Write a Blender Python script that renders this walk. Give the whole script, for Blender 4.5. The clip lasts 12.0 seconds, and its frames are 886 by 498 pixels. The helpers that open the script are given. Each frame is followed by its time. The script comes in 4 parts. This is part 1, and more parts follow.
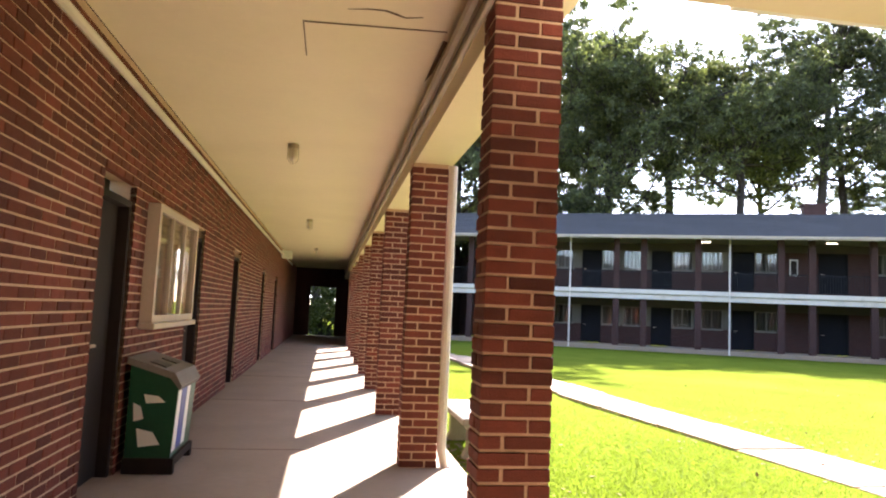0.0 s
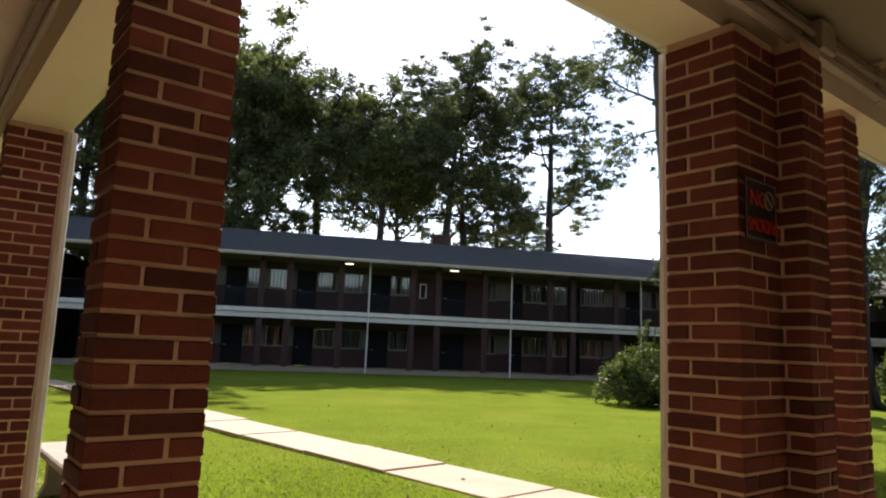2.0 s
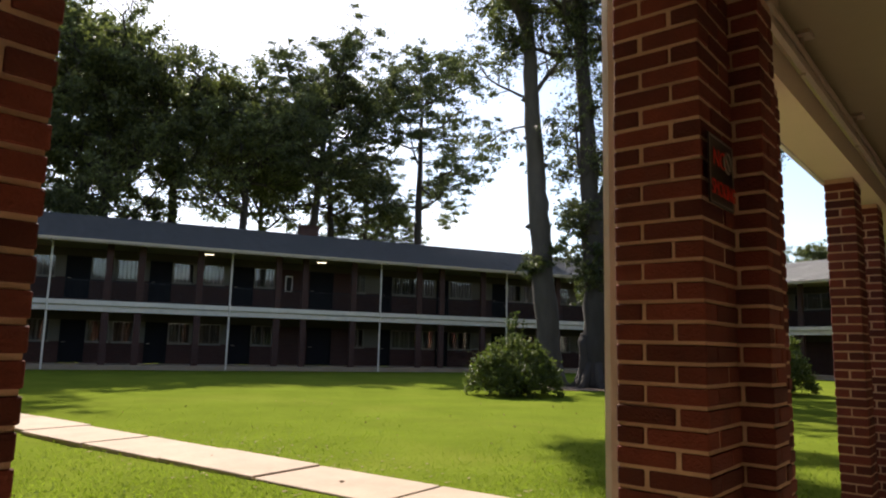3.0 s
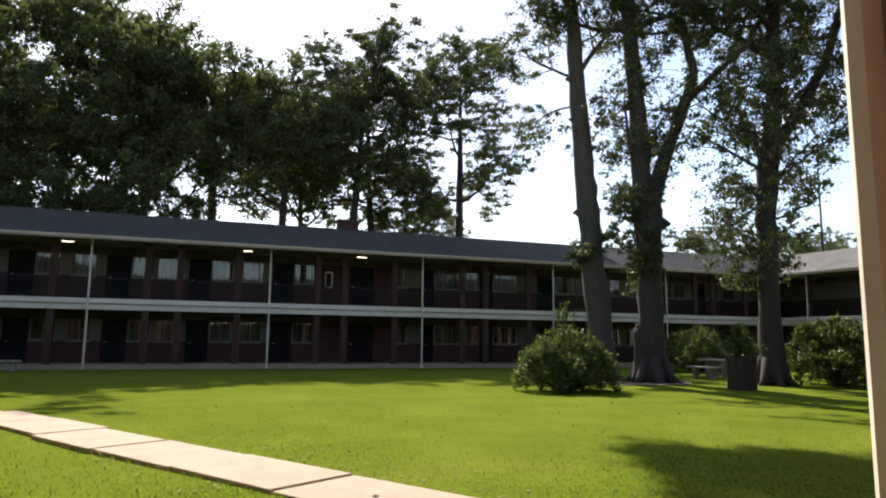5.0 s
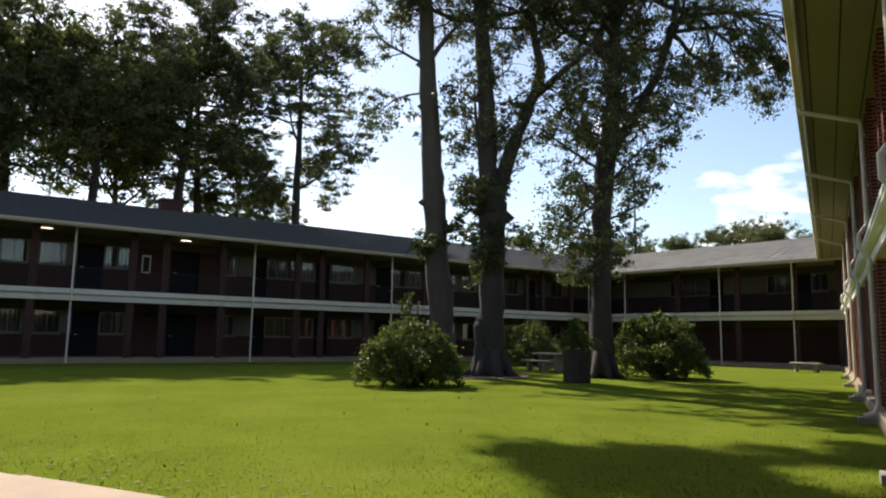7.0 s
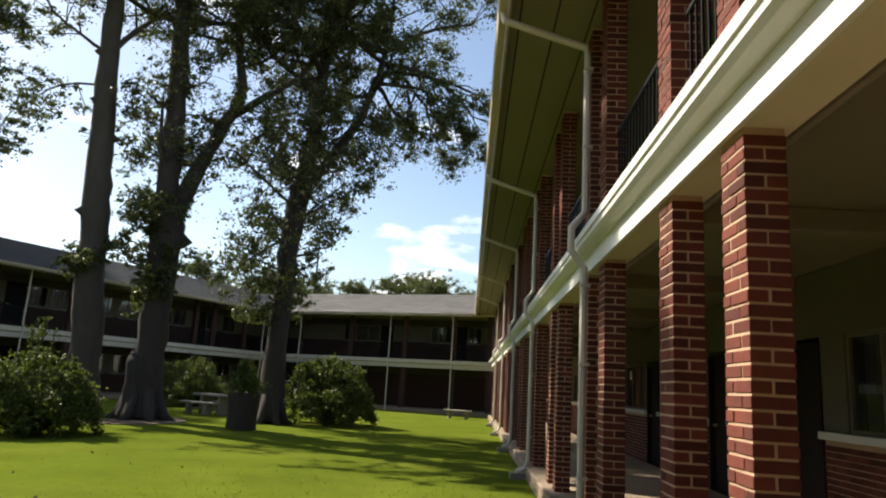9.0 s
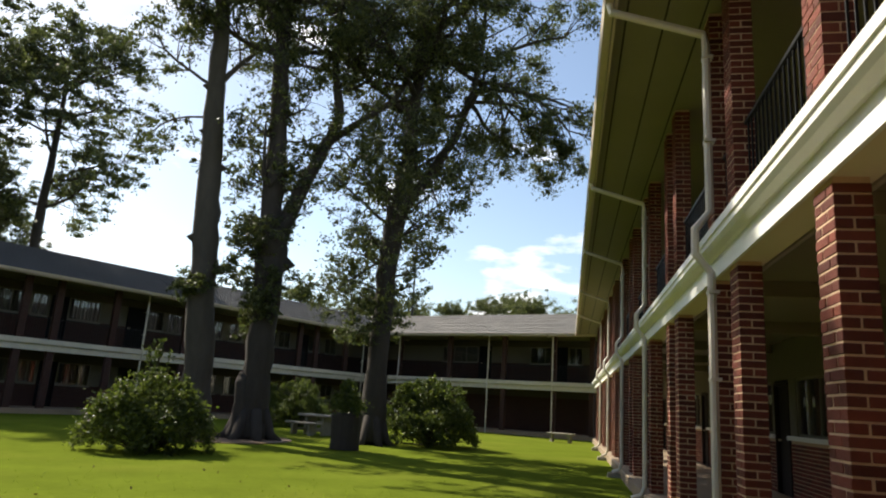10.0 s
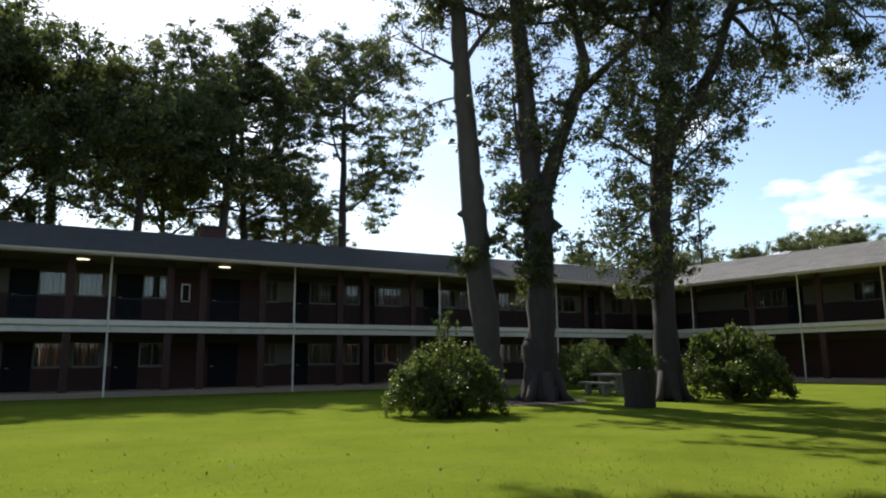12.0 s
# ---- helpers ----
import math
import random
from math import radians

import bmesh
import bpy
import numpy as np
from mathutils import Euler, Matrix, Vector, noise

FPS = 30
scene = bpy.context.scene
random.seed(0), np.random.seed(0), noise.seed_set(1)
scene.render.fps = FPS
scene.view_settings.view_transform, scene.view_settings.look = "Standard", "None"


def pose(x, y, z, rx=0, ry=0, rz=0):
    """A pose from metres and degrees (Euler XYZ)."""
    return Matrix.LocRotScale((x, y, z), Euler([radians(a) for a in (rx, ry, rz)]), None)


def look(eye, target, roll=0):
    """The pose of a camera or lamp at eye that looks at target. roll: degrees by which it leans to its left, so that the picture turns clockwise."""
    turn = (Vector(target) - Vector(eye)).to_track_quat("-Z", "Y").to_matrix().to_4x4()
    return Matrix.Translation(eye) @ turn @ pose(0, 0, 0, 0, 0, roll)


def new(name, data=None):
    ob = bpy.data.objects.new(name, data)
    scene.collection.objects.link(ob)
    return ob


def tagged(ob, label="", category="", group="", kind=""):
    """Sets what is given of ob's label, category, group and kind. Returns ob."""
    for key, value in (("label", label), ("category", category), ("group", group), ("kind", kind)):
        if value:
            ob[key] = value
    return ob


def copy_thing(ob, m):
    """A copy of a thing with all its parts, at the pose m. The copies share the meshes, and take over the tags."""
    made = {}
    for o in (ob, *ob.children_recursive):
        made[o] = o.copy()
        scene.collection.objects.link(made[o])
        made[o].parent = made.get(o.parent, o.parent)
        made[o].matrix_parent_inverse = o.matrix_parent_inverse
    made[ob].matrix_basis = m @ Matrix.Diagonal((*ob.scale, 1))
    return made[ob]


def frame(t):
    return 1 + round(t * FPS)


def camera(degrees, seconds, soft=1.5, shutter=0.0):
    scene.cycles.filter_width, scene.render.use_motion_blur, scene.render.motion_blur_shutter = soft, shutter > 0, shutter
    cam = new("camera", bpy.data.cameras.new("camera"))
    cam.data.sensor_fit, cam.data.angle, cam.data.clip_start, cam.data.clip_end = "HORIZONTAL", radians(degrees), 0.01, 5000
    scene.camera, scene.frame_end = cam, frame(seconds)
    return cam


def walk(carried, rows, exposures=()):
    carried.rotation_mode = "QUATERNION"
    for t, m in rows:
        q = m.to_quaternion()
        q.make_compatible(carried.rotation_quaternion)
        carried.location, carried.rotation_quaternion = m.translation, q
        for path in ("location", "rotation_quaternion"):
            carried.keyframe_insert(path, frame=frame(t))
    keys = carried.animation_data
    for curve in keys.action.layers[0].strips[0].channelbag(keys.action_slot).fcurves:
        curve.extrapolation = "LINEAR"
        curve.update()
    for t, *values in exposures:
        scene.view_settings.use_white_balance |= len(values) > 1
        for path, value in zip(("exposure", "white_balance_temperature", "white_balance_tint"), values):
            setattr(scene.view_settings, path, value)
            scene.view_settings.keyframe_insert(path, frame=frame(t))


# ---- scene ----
cam = camera(66.12, 12.0, soft=2.05)
PATH = [
    (0, (-0.650, -2.440, 1.318), -9.52, 5.25, -2.55),
    (0.5, (-0.605, -2.296, 1.322), -16.75, 5.55, -3.5),
    (0.8, (-0.566, -2.19, 1.31), -21.2, 6.6, -2.4),
    (1, (-0.541, -2.128, 1.312), -24.11, 7.04, -2.78),
    (1.5, (-0.505, -1.86, 1.312), -35.25, 8.65, -2.1),
    (2, (-0.425, -1.582, 1.290), -39.03, 8.20, -2.28),
    (2.5, (-0.310, -1.320, 1.270), -40.11, 8.14, -2.47),
    (3, (-0.190, -1.060, 1.258), -50.26, 8.05, -1.39),
    (3.2, (-0.180, -1.000, 1.235), -53.5, 7.35, -0.9),
    (4.8, (0.657, -0.266, 1.175), -49.48, 6.85, -0.61),
    (5, (0.749, -0.204, 1.163), -46.60, 7.73, -0.59),
    (5.5, (0.984, 0.076, 1.132), -45.36, 6.83, -0.93),
    (6, (1.101, 0.273, 1.135), -48.77, 5.41, -0.95),
    (6.5, (1.290, 0.481, 1.118), -51.00, 11.25, -0.63),
    (7, (1.534, 0.796, 1.099), -60.72, 7.45, -0.98),
    (7.2, (1.604, 0.937, 1.086), -68.14, 6.53, -0.32),
    (7.5, (1.629, 1.125, 1.067), -74.12, 3.71, -0.07),
    (7.7, (1.750, 1.137, 1.073), -76.23, 2.34, -0.78),
    (9.3, (2.700, 1.275, 1.320), -88.7, 12.50, -3.35),
    (9.5, (2.790, 1.310, 1.300), -85.5, 13.47, -3.0),
    (10, (2.930, 1.390, 1.238), -79.8, 12.88, -3.6),
    (10.5, (3.160, 1.490, 1.225), -83.55, 9.83, -1.6),
    (11, (3.320, 1.495, 1.130), -76.15, 7.25, -0.63),
    (11.5, (3.285, 1.349, 1.092), -62.05, 7.91, -0.15),
    (12, (3.586, 1.257, 1.090), -55.38, 9.37, 0.58),
]
walk(cam, [(t, pose(*e, 90 + p, r, y)) for t, e, y, p, r in PATH],
     exposures=[(0, 2.92, 6250, 21), (0.5, 2.48, 6300, 20), (1.0, 2.0, 6350, 18), (1.5, 1.62, 6450, 16), (2.0, 1.28, 6550, 15), (3.2, 1.02, 6700, 14),
                (5.0, 1.03, 6750, 14), (6.0, 0.92, 6750, 13), (7.5, 0.68, 6700, 11), (9.5, 0.74, 7000, 9), (11.0, 0.74, 6700, 9), (12.0, 0.74, 6450, 9)])

# ---- light ----
SUN_EL, SUN_DIR = radians(43), Vector((0.452, 0.892, 0)).normalized()
world = bpy.data.worlds.new("sky")
scene.world = world
world.use_nodes = True
wn, wl = world.node_tree.nodes, world.node_tree.links
sky = wn.new("ShaderNodeTexSky")
sky.sky_type, sky.sun_disc = "NISHITA", False
sky.sun_elevation, sky.sun_rotation = SUN_EL, math.atan2(SUN_DIR.x, SUN_DIR.y)
sky.air_density, sky.dust_density, sky.ozone_density = 1.0, 0.9, 1.3
bg = wn["Background"]
bg.inputs["Strength"].default_value = 0.12
# thin fair-weather clouds, the same all round the sky
tc = wn.new("ShaderNodeTexCoord")
mp = wn.new("ShaderNodeMapping")
mp.inputs["Scale"].default_value = (2.2, 2.2, 7.0)
cn = wn.new("ShaderNodeTexNoise")
cn.inputs["Scale"].default_value, cn.inputs["Detail"].default_value = 2.2, 7
cr = wn.new("ShaderNodeValToRGB")
cr.color_ramp.elements[0].position, cr.color_ramp.elements[1].position = 0.58, 0.70
cm = wn.new("ShaderNodeMixRGB")
cm.inputs[2].default_value = (9.5, 9.6, 9.8, 1)
wl.new(tc.outputs["Generated"], mp.inputs[0])
wl.new(mp.outputs[0], cn.inputs["Vector"])
wl.new(cn.outputs["Fac"], cr.inputs[0])
wl.new(cr.outputs[0], cm.inputs[0])
wl.new(sky.outputs[0], cm.inputs[1])
wl.new(cm.outputs[0], bg.inputs["Color"])
sun = new("sun", bpy.data.lights.new("sun", "SUN"))
sun.data.energy, sun.data.angle, sun.data.color = 5.0, radians(0.53), (1.0, 0.95, 0.86)
sun.matrix_world = look(SUN_DIR * 40 + Vector((0, 0, 40 * math.tan(SUN_EL))), (0, 0, 0))


# ---- materials ----
def material(name, color, rough=0.7, metal=0.0, vary=0.15, scale=6.0, bump=0.2, bump_scale=60.0, stain=0.0, stain_color=(0.1, 0.09, 0.07), island=0.0, spec=0.4, stretch=(1, 1, 1)):
    """A painted, mineral or wooden surface: grain, broad variation, stains, and a tone of its own for each piece."""
    m = bpy.data.materials.new(name)
    m.use_nodes = True
    n, l = m.node_tree.nodes, m.node_tree.links
    b = n["Principled BSDF"]
    b.inputs["Roughness"].default_value, b.inputs["Metallic"].default_value = rough, metal
    b.inputs["Specular IOR Level"].default_value = spec
    co = n.new("ShaderNodeTexCoord")
    mpn = n.new("ShaderNodeMapping")
    mpn.inputs["Scale"].default_value = stretch
    geo = n.new("ShaderNodeNewGeometry")
    l.new(geo.outputs["Position"], mpn.inputs[0])

    def noise_at(s, detail=4):
        t = n.new("ShaderNodeTexNoise")
        t.inputs["Scale"].default_value, t.inputs["Detail"].default_value = s, detail
        l.new(mpn.outputs[0], t.inputs["Vector"])
        return t.outputs["Fac"]

    def maths(op, a, bb):
        q = n.new("ShaderNodeMath")
        q.operation = op
        for i, v in enumerate((a, bb)):
            if isinstance(v, (int, float)):
                q.inputs[i].default_value = v
            else:
                l.new(v, q.inputs[i])
        return q.outputs[0]

    tone = maths("ADD", maths("MULTIPLY", noise_at(scale), vary * 1.6), maths("MULTIPLY", noise_at(scale * 9), vary * 0.9))
    tone = maths("ADD", tone, 1 - vary * 1.25)
    if island:
        ob = n.new("ShaderNodeObjectInfo")
        r = maths("FRACT", maths("ADD", ob.outputs["Random"], geo.outputs["Random Per Island"]), 0)
        tone = maths("MULTIPLY", tone, maths("ADD", maths("MULTIPLY", r, island), 1 - island * 0.55))
    mul = n.new("ShaderNodeMixRGB")
    mul.blend_type = "MULTIPLY"
    mul.inputs[0].default_value = 1
    mul.inputs[1].default_value = (*color, 1)
    comb = n.new("ShaderNodeCombineColor")
    for i in range(3):
        l.new(tone, comb.inputs[i])
    l.new(comb.outputs[0], mul.inputs[2])
    out = mul.outputs[0]
    if stain:
        rp = n.new("ShaderNodeValToRGB")
        rp.color_ramp.elements[0].position, rp.color_ramp.elements[1].position = 0.52, 0.72
        l.new(noise_at(scale * 0.45, 8), rp.inputs[0])
        mx = n.new("ShaderNodeMixRGB")
        mx.inputs[2].default_value = (*stain_color, 1)
        l.new(maths("MULTIPLY", rp.outputs[0], stain), mx.inputs[0])
        l.new(out, mx.inputs[1])
        out = mx.outputs[0]
    l.new(out, b.inputs["Base Color"])
    if bump:
        bp = n.new("ShaderNodeBump")
        bp.inputs["Strength"].default_value, bp.inputs["Distance"].default_value = bump, 0.01
        l.new(noise_at(bump_scale, 6), bp.inputs["Height"])
        l.new(bp.outputs[0], b.inputs["Normal"])
    return m


def brick_texture(name, c1, c2, mortar, scale=1.0):
    """Brickwork for walls that stay far off, in the object's own metres."""
    m = material(name, c1, 0.85, island=0.0)
    n, l = m.node_tree.nodes, m.node_tree.links
    co = n.new("ShaderNodeTexCoord")
    sep, com = n.new("ShaderNodeSeparateXYZ"), n.new("ShaderNodeCombineXYZ")
    add = n.new("ShaderNodeMath")
    l.new(co.outputs["Object"], sep.inputs[0])
    l.new(sep.outputs[0], add.inputs[0])
    l.new(sep.outputs[1], add.inputs[1])
    l.new(add.outputs[0], com.inputs[0])
    l.new(sep.outputs[2], com.inputs[1])
    br = n.new("ShaderNodeTexBrick")
    br.inputs["Color1"].default_value, br.inputs["Color2"].default_value, br.inputs["Mortar"].default_value = (*c1, 1), (*c2, 1), (*mortar, 1)
    br.inputs["Scale"].default_value = scale
    br.inputs["Brick Width"].default_value, br.inputs["Row Height"].default_value, br.inputs["Mortar Size"].default_value = 0.2032, 0.0677, 0.006
    l.new(com.outputs[0], br.inputs["Vector"])
    l.new(br.outputs[0], n["Principled BSDF"].inputs["Base Color"])
    return m


def leaf_material(name, color, trans=0.45, vary=0.5, gloss=0.5):
    """Leaves: each its own tone, letting some sun through."""
    m = bpy.data.materials.new(name)
    m.use_nodes = True
    n, l = m.node_tree.nodes, m.node_tree.links
    b = n["Principled BSDF"]
    b.inputs["Roughness"].default_value = gloss
    b.inputs["Specular IOR Level"].default_value = 0.35
    geo = n.new("ShaderNodeNewGeometry")
    ra = n.new("ShaderNodeValToRGB")
    e = ra.color_ramp.elements
    e[0].color = (*[c * (1 - vary) for c in color], 1)
    e[1].color = (color[0] * (1 + vary * 1.5), color[1] * (1 + vary), color[2] * (1 + vary * 0.3), 1)
    l.new(geo.outputs["Random Per Island"], ra.inputs[0])
    l.new(ra.outputs[0], b.inputs["Base Color"])
    tr = n.new("ShaderNodeBsdfTranslucent")
    br = n.new("ShaderNodeMixRGB")
    br.blend_type = "MULTIPLY"
    br.inputs[0].default_value = 1
    br.inputs[2].default_value = (1.25, 1.35, 0.8, 1)
    l.new(ra.outputs[0], br.inputs[1])
    l.new(br.outputs[0], tr.inputs[0])
    mx = n.new("ShaderNodeMixShader")
    mx.inputs[0].default_value = trans
    l.new(b.outputs[0], mx.inputs[1])
    l.new(tr.outputs[0], mx.inputs[2])
    l.new(mx.outputs[0], n["Material Output"].inputs[0])
    return m


BRICK = material("red brick", (0.142, 0.034, 0.020), 0.88, vary=0.4, scale=11, bump=0.6, bump_scale=130, stain=0.3, stain_color=(0.085, 0.035, 0.03), island=0.8)
MORTAR = material("mortar", (0.55, 0.385, 0.25), 0.95, vary=0.25, scale=8, bump=0.4, bump_scale=200)
# brick with the far blocks' shade worked into a darker colour
SHADED_BRICK = brick_texture("shade-deepened brick", (0.058, 0.020, 0.015), (0.040, 0.016, 0.013), (0.075, 0.053, 0.042))
CREAM = material("cream paint", (0.74, 0.64, 0.46), 0.6, vary=0.07, scale=1.5, bump=0.06, stain=0.12, stain_color=(0.55, 0.44, 0.28))
# cream paint again, with the dimness under the galleries mixed into its colour
SHADED_CREAM = material("shaded cream paint", (0.225, 0.2, 0.12), 0.65, vary=0.1, scale=1.2, bump=0.06, stain=0.25, stain_color=(0.17, 0.145, 0.085))
WHITE = material("white paint", (0.80, 0.79, 0.74), 0.5, vary=0.06, scale=2.5, bump=0.05, stain=0.16, stain_color=(0.5, 0.48, 0.4))
# recessed walls: both colours are lowered to stand in for gallery shade
SHADED_PANEL = material("pale wall panel darkened for shade", (0.13, 0.118, 0.088), 0.7, vary=0.12, scale=2, bump=0.05)
UPPER_SHADE = material("upper wall painted dark for shade", (0.072, 0.060, 0.045), 0.75, vary=0.2, scale=2, bump=0.08)
DOOR = material("dark brown door paint", (0.024, 0.018, 0.016), 0.65, vary=0.2, scale=3, bump=0.05, spec=0.15)
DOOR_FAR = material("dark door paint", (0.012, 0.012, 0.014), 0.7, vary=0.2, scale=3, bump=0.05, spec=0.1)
CONCRETE = material("walkway concrete", (0.30, 0.225, 0.155), 0.85, vary=0.22, scale=1.6, bump=0.25, bump_scale=120, stain=0.35, stain_color=(0.19, 0.135, 0.09))
PATHWAY = material("path concrete", (0.37, 0.275, 0.195), 0.9, vary=0.25, scale=2.2, bump=0.35, bump_scale=90, stain=0.4, stain_color=(0.24, 0.165, 0.11))
SHINGLE = material("roof shingle", (0.064, 0.063, 0.064), 0.9, vary=0.3, scale=2, bump=0.5, bump_scale=90, island=0.4)
SHINGLE_OLD = material("weathered roof shingle", (0.21, 0.195, 0.175), 0.9, vary=0.3, scale=1.4, bump=0.5, bump_scale=90, island=0.3, stain=0.4, stain_color=(0.12, 0.11, 0.1))
IRON = material("black iron", (0.02, 0.02, 0.022), 0.45, metal=0.6, vary=0.2, bump=0.1)
STEEL = material("galvanised conduit", (0.42, 0.36, 0.27), 0.45, metal=0.5, vary=0.2, bump=0.05)
PIPE = material("downspout paint", (0.66, 0.60, 0.50), 0.5, vary=0.1, scale=5, bump=0.05, stain=0.2)
BARK = material("grey bark", (0.046, 0.037, 0.030), 0.95, vary=0.5, scale=5, bump=1.0, bump_scale=22, stretch=(1, 1, 0.25))
BARK_PALE = material("bare limb bark", (0.070, 0.058, 0.046), 0.95, vary=0.4, scale=5, bump=0.8, bump_scale=22, stretch=(1, 1, 0.3))
LEAF = leaf_material("oak leaf", (0.062, 0.080, 0.038), trans=0.42)
LEAF_FAR = leaf_material("woodland leaf", (0.084, 0.106, 0.052), trans=0.45)
NEEDLE = leaf_material("pine needle", (0.070, 0.090, 0.050), trans=0.4)
LEAF_BUSH = leaf_material("shrub leaf", (0.075, 0.105, 0.030), trans=0.4)
GRASS = leaf_material("grass blade", (0.110, 0.148, 0.018), trans=0.75, vary=0.12, gloss=0.7)
LAWN = material("lawn", (0.106, 0.136, 0.016), 1.0, vary=0.34, scale=0.7, bump=0.9, bump_scale=38, stain=0.22, stain_color=(0.21, 0.205, 0.04), spec=0.0)
SOIL = material("bare soil", (0.20, 0.13, 0.08), 0.95, vary=0.4, scale=3, bump=0.7)
CURTAIN = material("curtain cloth", (0.62, 0.57, 0.46), 0.9, vary=0.3, scale=4, bump=0.2, stretch=(6, 6, 0.3))
# curtain and window paint darkened to hold the gallery shade in their colour
SHADED_CURTAIN = material("curtain darkened for shade", (0.11, 0.106, 0.084), 0.9, vary=0.5, scale=3, bump=0.2, stretch=(3, 3, 0.4))
SHADED_WINDOW = material("window paint darkened for shade", (0.16, 0.15, 0.12), 0.6, vary=0.15, scale=3, bump=0.05)
TRIM = material("dull cream trim", (0.50, 0.42, 0.32), 0.6, vary=0.15, scale=3, bump=0.05, stain=0.2)
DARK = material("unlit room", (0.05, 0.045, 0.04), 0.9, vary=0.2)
STONE = material("cast stone", (0.27, 0.245, 0.20), 0.9, vary=0.3, scale=6, bump=0.4, stain=0.3)
GREEN = material("green bin panel", (0.012, 0.075, 0.035), 0.4, vary=0.2, bump=0.05)
BLUE = material("blue bin panel", (0.03, 0.06, 0.28), 0.4, vary=0.2, bump=0.05)
GREYPLASTIC = material("grey bin lid", (0.20, 0.18, 0.15), 0.5, vary=0.2, bump=0.1)
RED = material("red sign paint", (0.62, 0.035, 0.02), 0.4, vary=0.05, bump=0)
BLACK = material("black sign plate", (0.012, 0.012, 0.013), 0.35, vary=0.1, bump=0)
glass = bpy.data.materials.new("window glass")
glass.use_nodes = True
gb = glass.node_tree.nodes["Principled BSDF"]
gb.inputs["Transmission Weight"].default_value, gb.inputs["Roughness"].default_value, gb.inputs["IOR"].default_value = 1.0, 0.02, 1.45
lamp_glow = bpy.data.materials.new("lit lamp diffuser")
lamp_glow.use_nodes = True
lb = lamp_glow.node_tree.nodes["Principled BSDF"]
lb.inputs["Emission Color"].default_value, lb.inputs["Emission Strength"].default_value = (1.0, 0.85, 0.6, 1), 1.9


# ---- mesh helpers ----
class Shape:
    """Gathers boxes, tubes and faces of one part into one mesh."""

    def __init__(self):
        self.v, self.f = [], []

    def box(self, x0, y0, z0, x1, y1, z1, c=0.0):
        """A box, with its edges chamfered by c."""
        k = len(self.v)
        if not c:
            self.v += [(x, y, z) for z in (z0, z1) for y in (y0, y1) for x in (x0, x1)]
            self.f += [tuple(k + i for i in q) for q in ((0, 2, 3, 1), (4, 5, 7, 6), (0, 1, 5, 4), (2, 6, 7, 3), (0, 4, 6, 2), (1, 3, 7, 5))]
            return self
        for lo, hi in (((z0, c), None), ((z0 + c, 0), None), ((z1 - c, 0), None), ((z1, c), None)):
            z, i = lo
            a0, b0, a1, b1 = x0 + i, y0 + i, x1 - i, y1 - i
            self.v += [(a0 + c, b0, z), (a1 - c, b0, z), (a1, b0 + c, z), (a1, b1 - c, z), (a1 - c, b1, z), (a0 + c, b1, z), (a0, b1 - c, z), (a0, b0 + c, z)]
        self.f.append(tuple(k + 7 - i for i in range(8)))
        self.f.append(tuple(k + 24 + i for i in range(8)))
        for r in range(3):
            for i in range(8):
                j = (i + 1) % 8
                self.f.append((k + r * 8 + i, k + r * 8 + j, k + r * 8 + 8 + j, k + r * 8 + 8 + i))
        return self

    def tube(self, pts, radii, n=8, cap=True):
        """A tube along points, tapered by radii."""
        pts = [Vector(p) for p in pts]
        if isinstance(radii, (int, float)):
            radii = [radii] * len(pts)
        k = len(self.v)
        side = None
        for i, p in enumerate(pts):
            d = (pts[min(i + 1, len(pts) - 1)] - pts[max(i - 1, 0)]).normalized()
            if side is None:
                side = d.orthogonal().normalized()
            side = (side - d * side.dot(d)).normalized()
            up = d.cross(side)
            for j in range(n):
                a = 2 * math.pi * j / n
                self.v.append(tuple(p + (side * math.cos(a) + up * math.sin(a)) * radii[i]))
        for i in range(len(pts) - 1):
            for j in range(n):
                jj = (j + 1) % n
                self.f.append((k + i * n + j, k + i * n + jj, k + i * n + n + jj, k + i * n + n + j))
        if cap:
            self.f.append(tuple(k + n - 1 - j for j in range(n)))
            e = k + (len(pts) - 1) * n
            self.f.append(tuple(e + j for j in range(n)))
        return self

    def face(self, *pts):
        k = len(self.v)
        self.v += [tuple(p) for p in pts]
        self.f.append(tuple(range(k, k + len(pts))))
        return self

    def prism(self, poly, axis, a, b):
        """A flat outline (p, q) swept along an axis from a to b."""
        put = {"x": lambda s, p, q: (s, p, q), "y": lambda s, p, q: (p, s, q), "z": lambda s, p, q: (p, q, s)}[axis]
        k, n = len(self.v), len(poly)
        self.v += [put(a, *p) for p in poly] + [put(b, *p) for p in poly]
        self.f += [tuple(k + n - 1 - i for i in range(n)), tuple(k + n + i for i in range(n))]
        self.f += [(k + i, k + (i + 1) % n, k + n + (i + 1) % n, k + n + i) for i in range(n)]
        return self

    def mesh(self, name, mat, smooth=False):
        me = bpy.data.meshes.new(name)
        me.from_pydata(self.v, [], self.f)
        me.materials.append(mat)
        if smooth:
            me.shade_smooth()
        bm = bmesh.new()
        bm.from_mesh(me)
        bmesh.ops.recalc_face_normals(bm, faces=bm.faces)
        bm.to_mesh(me)
        bm.free()
        return me


def part(name, shape, mat, parent=None, label="", m=None, smooth=False):
    """Links a shape as one mesh object, under a thing or a part."""
    ob = new(name, shape.mesh(name, mat, smooth) if isinstance(shape, Shape) else shape)
    if parent is not None:
        ob.parent = parent
    if m is not None:
        ob.matrix_basis = m
    return tagged(ob, label)


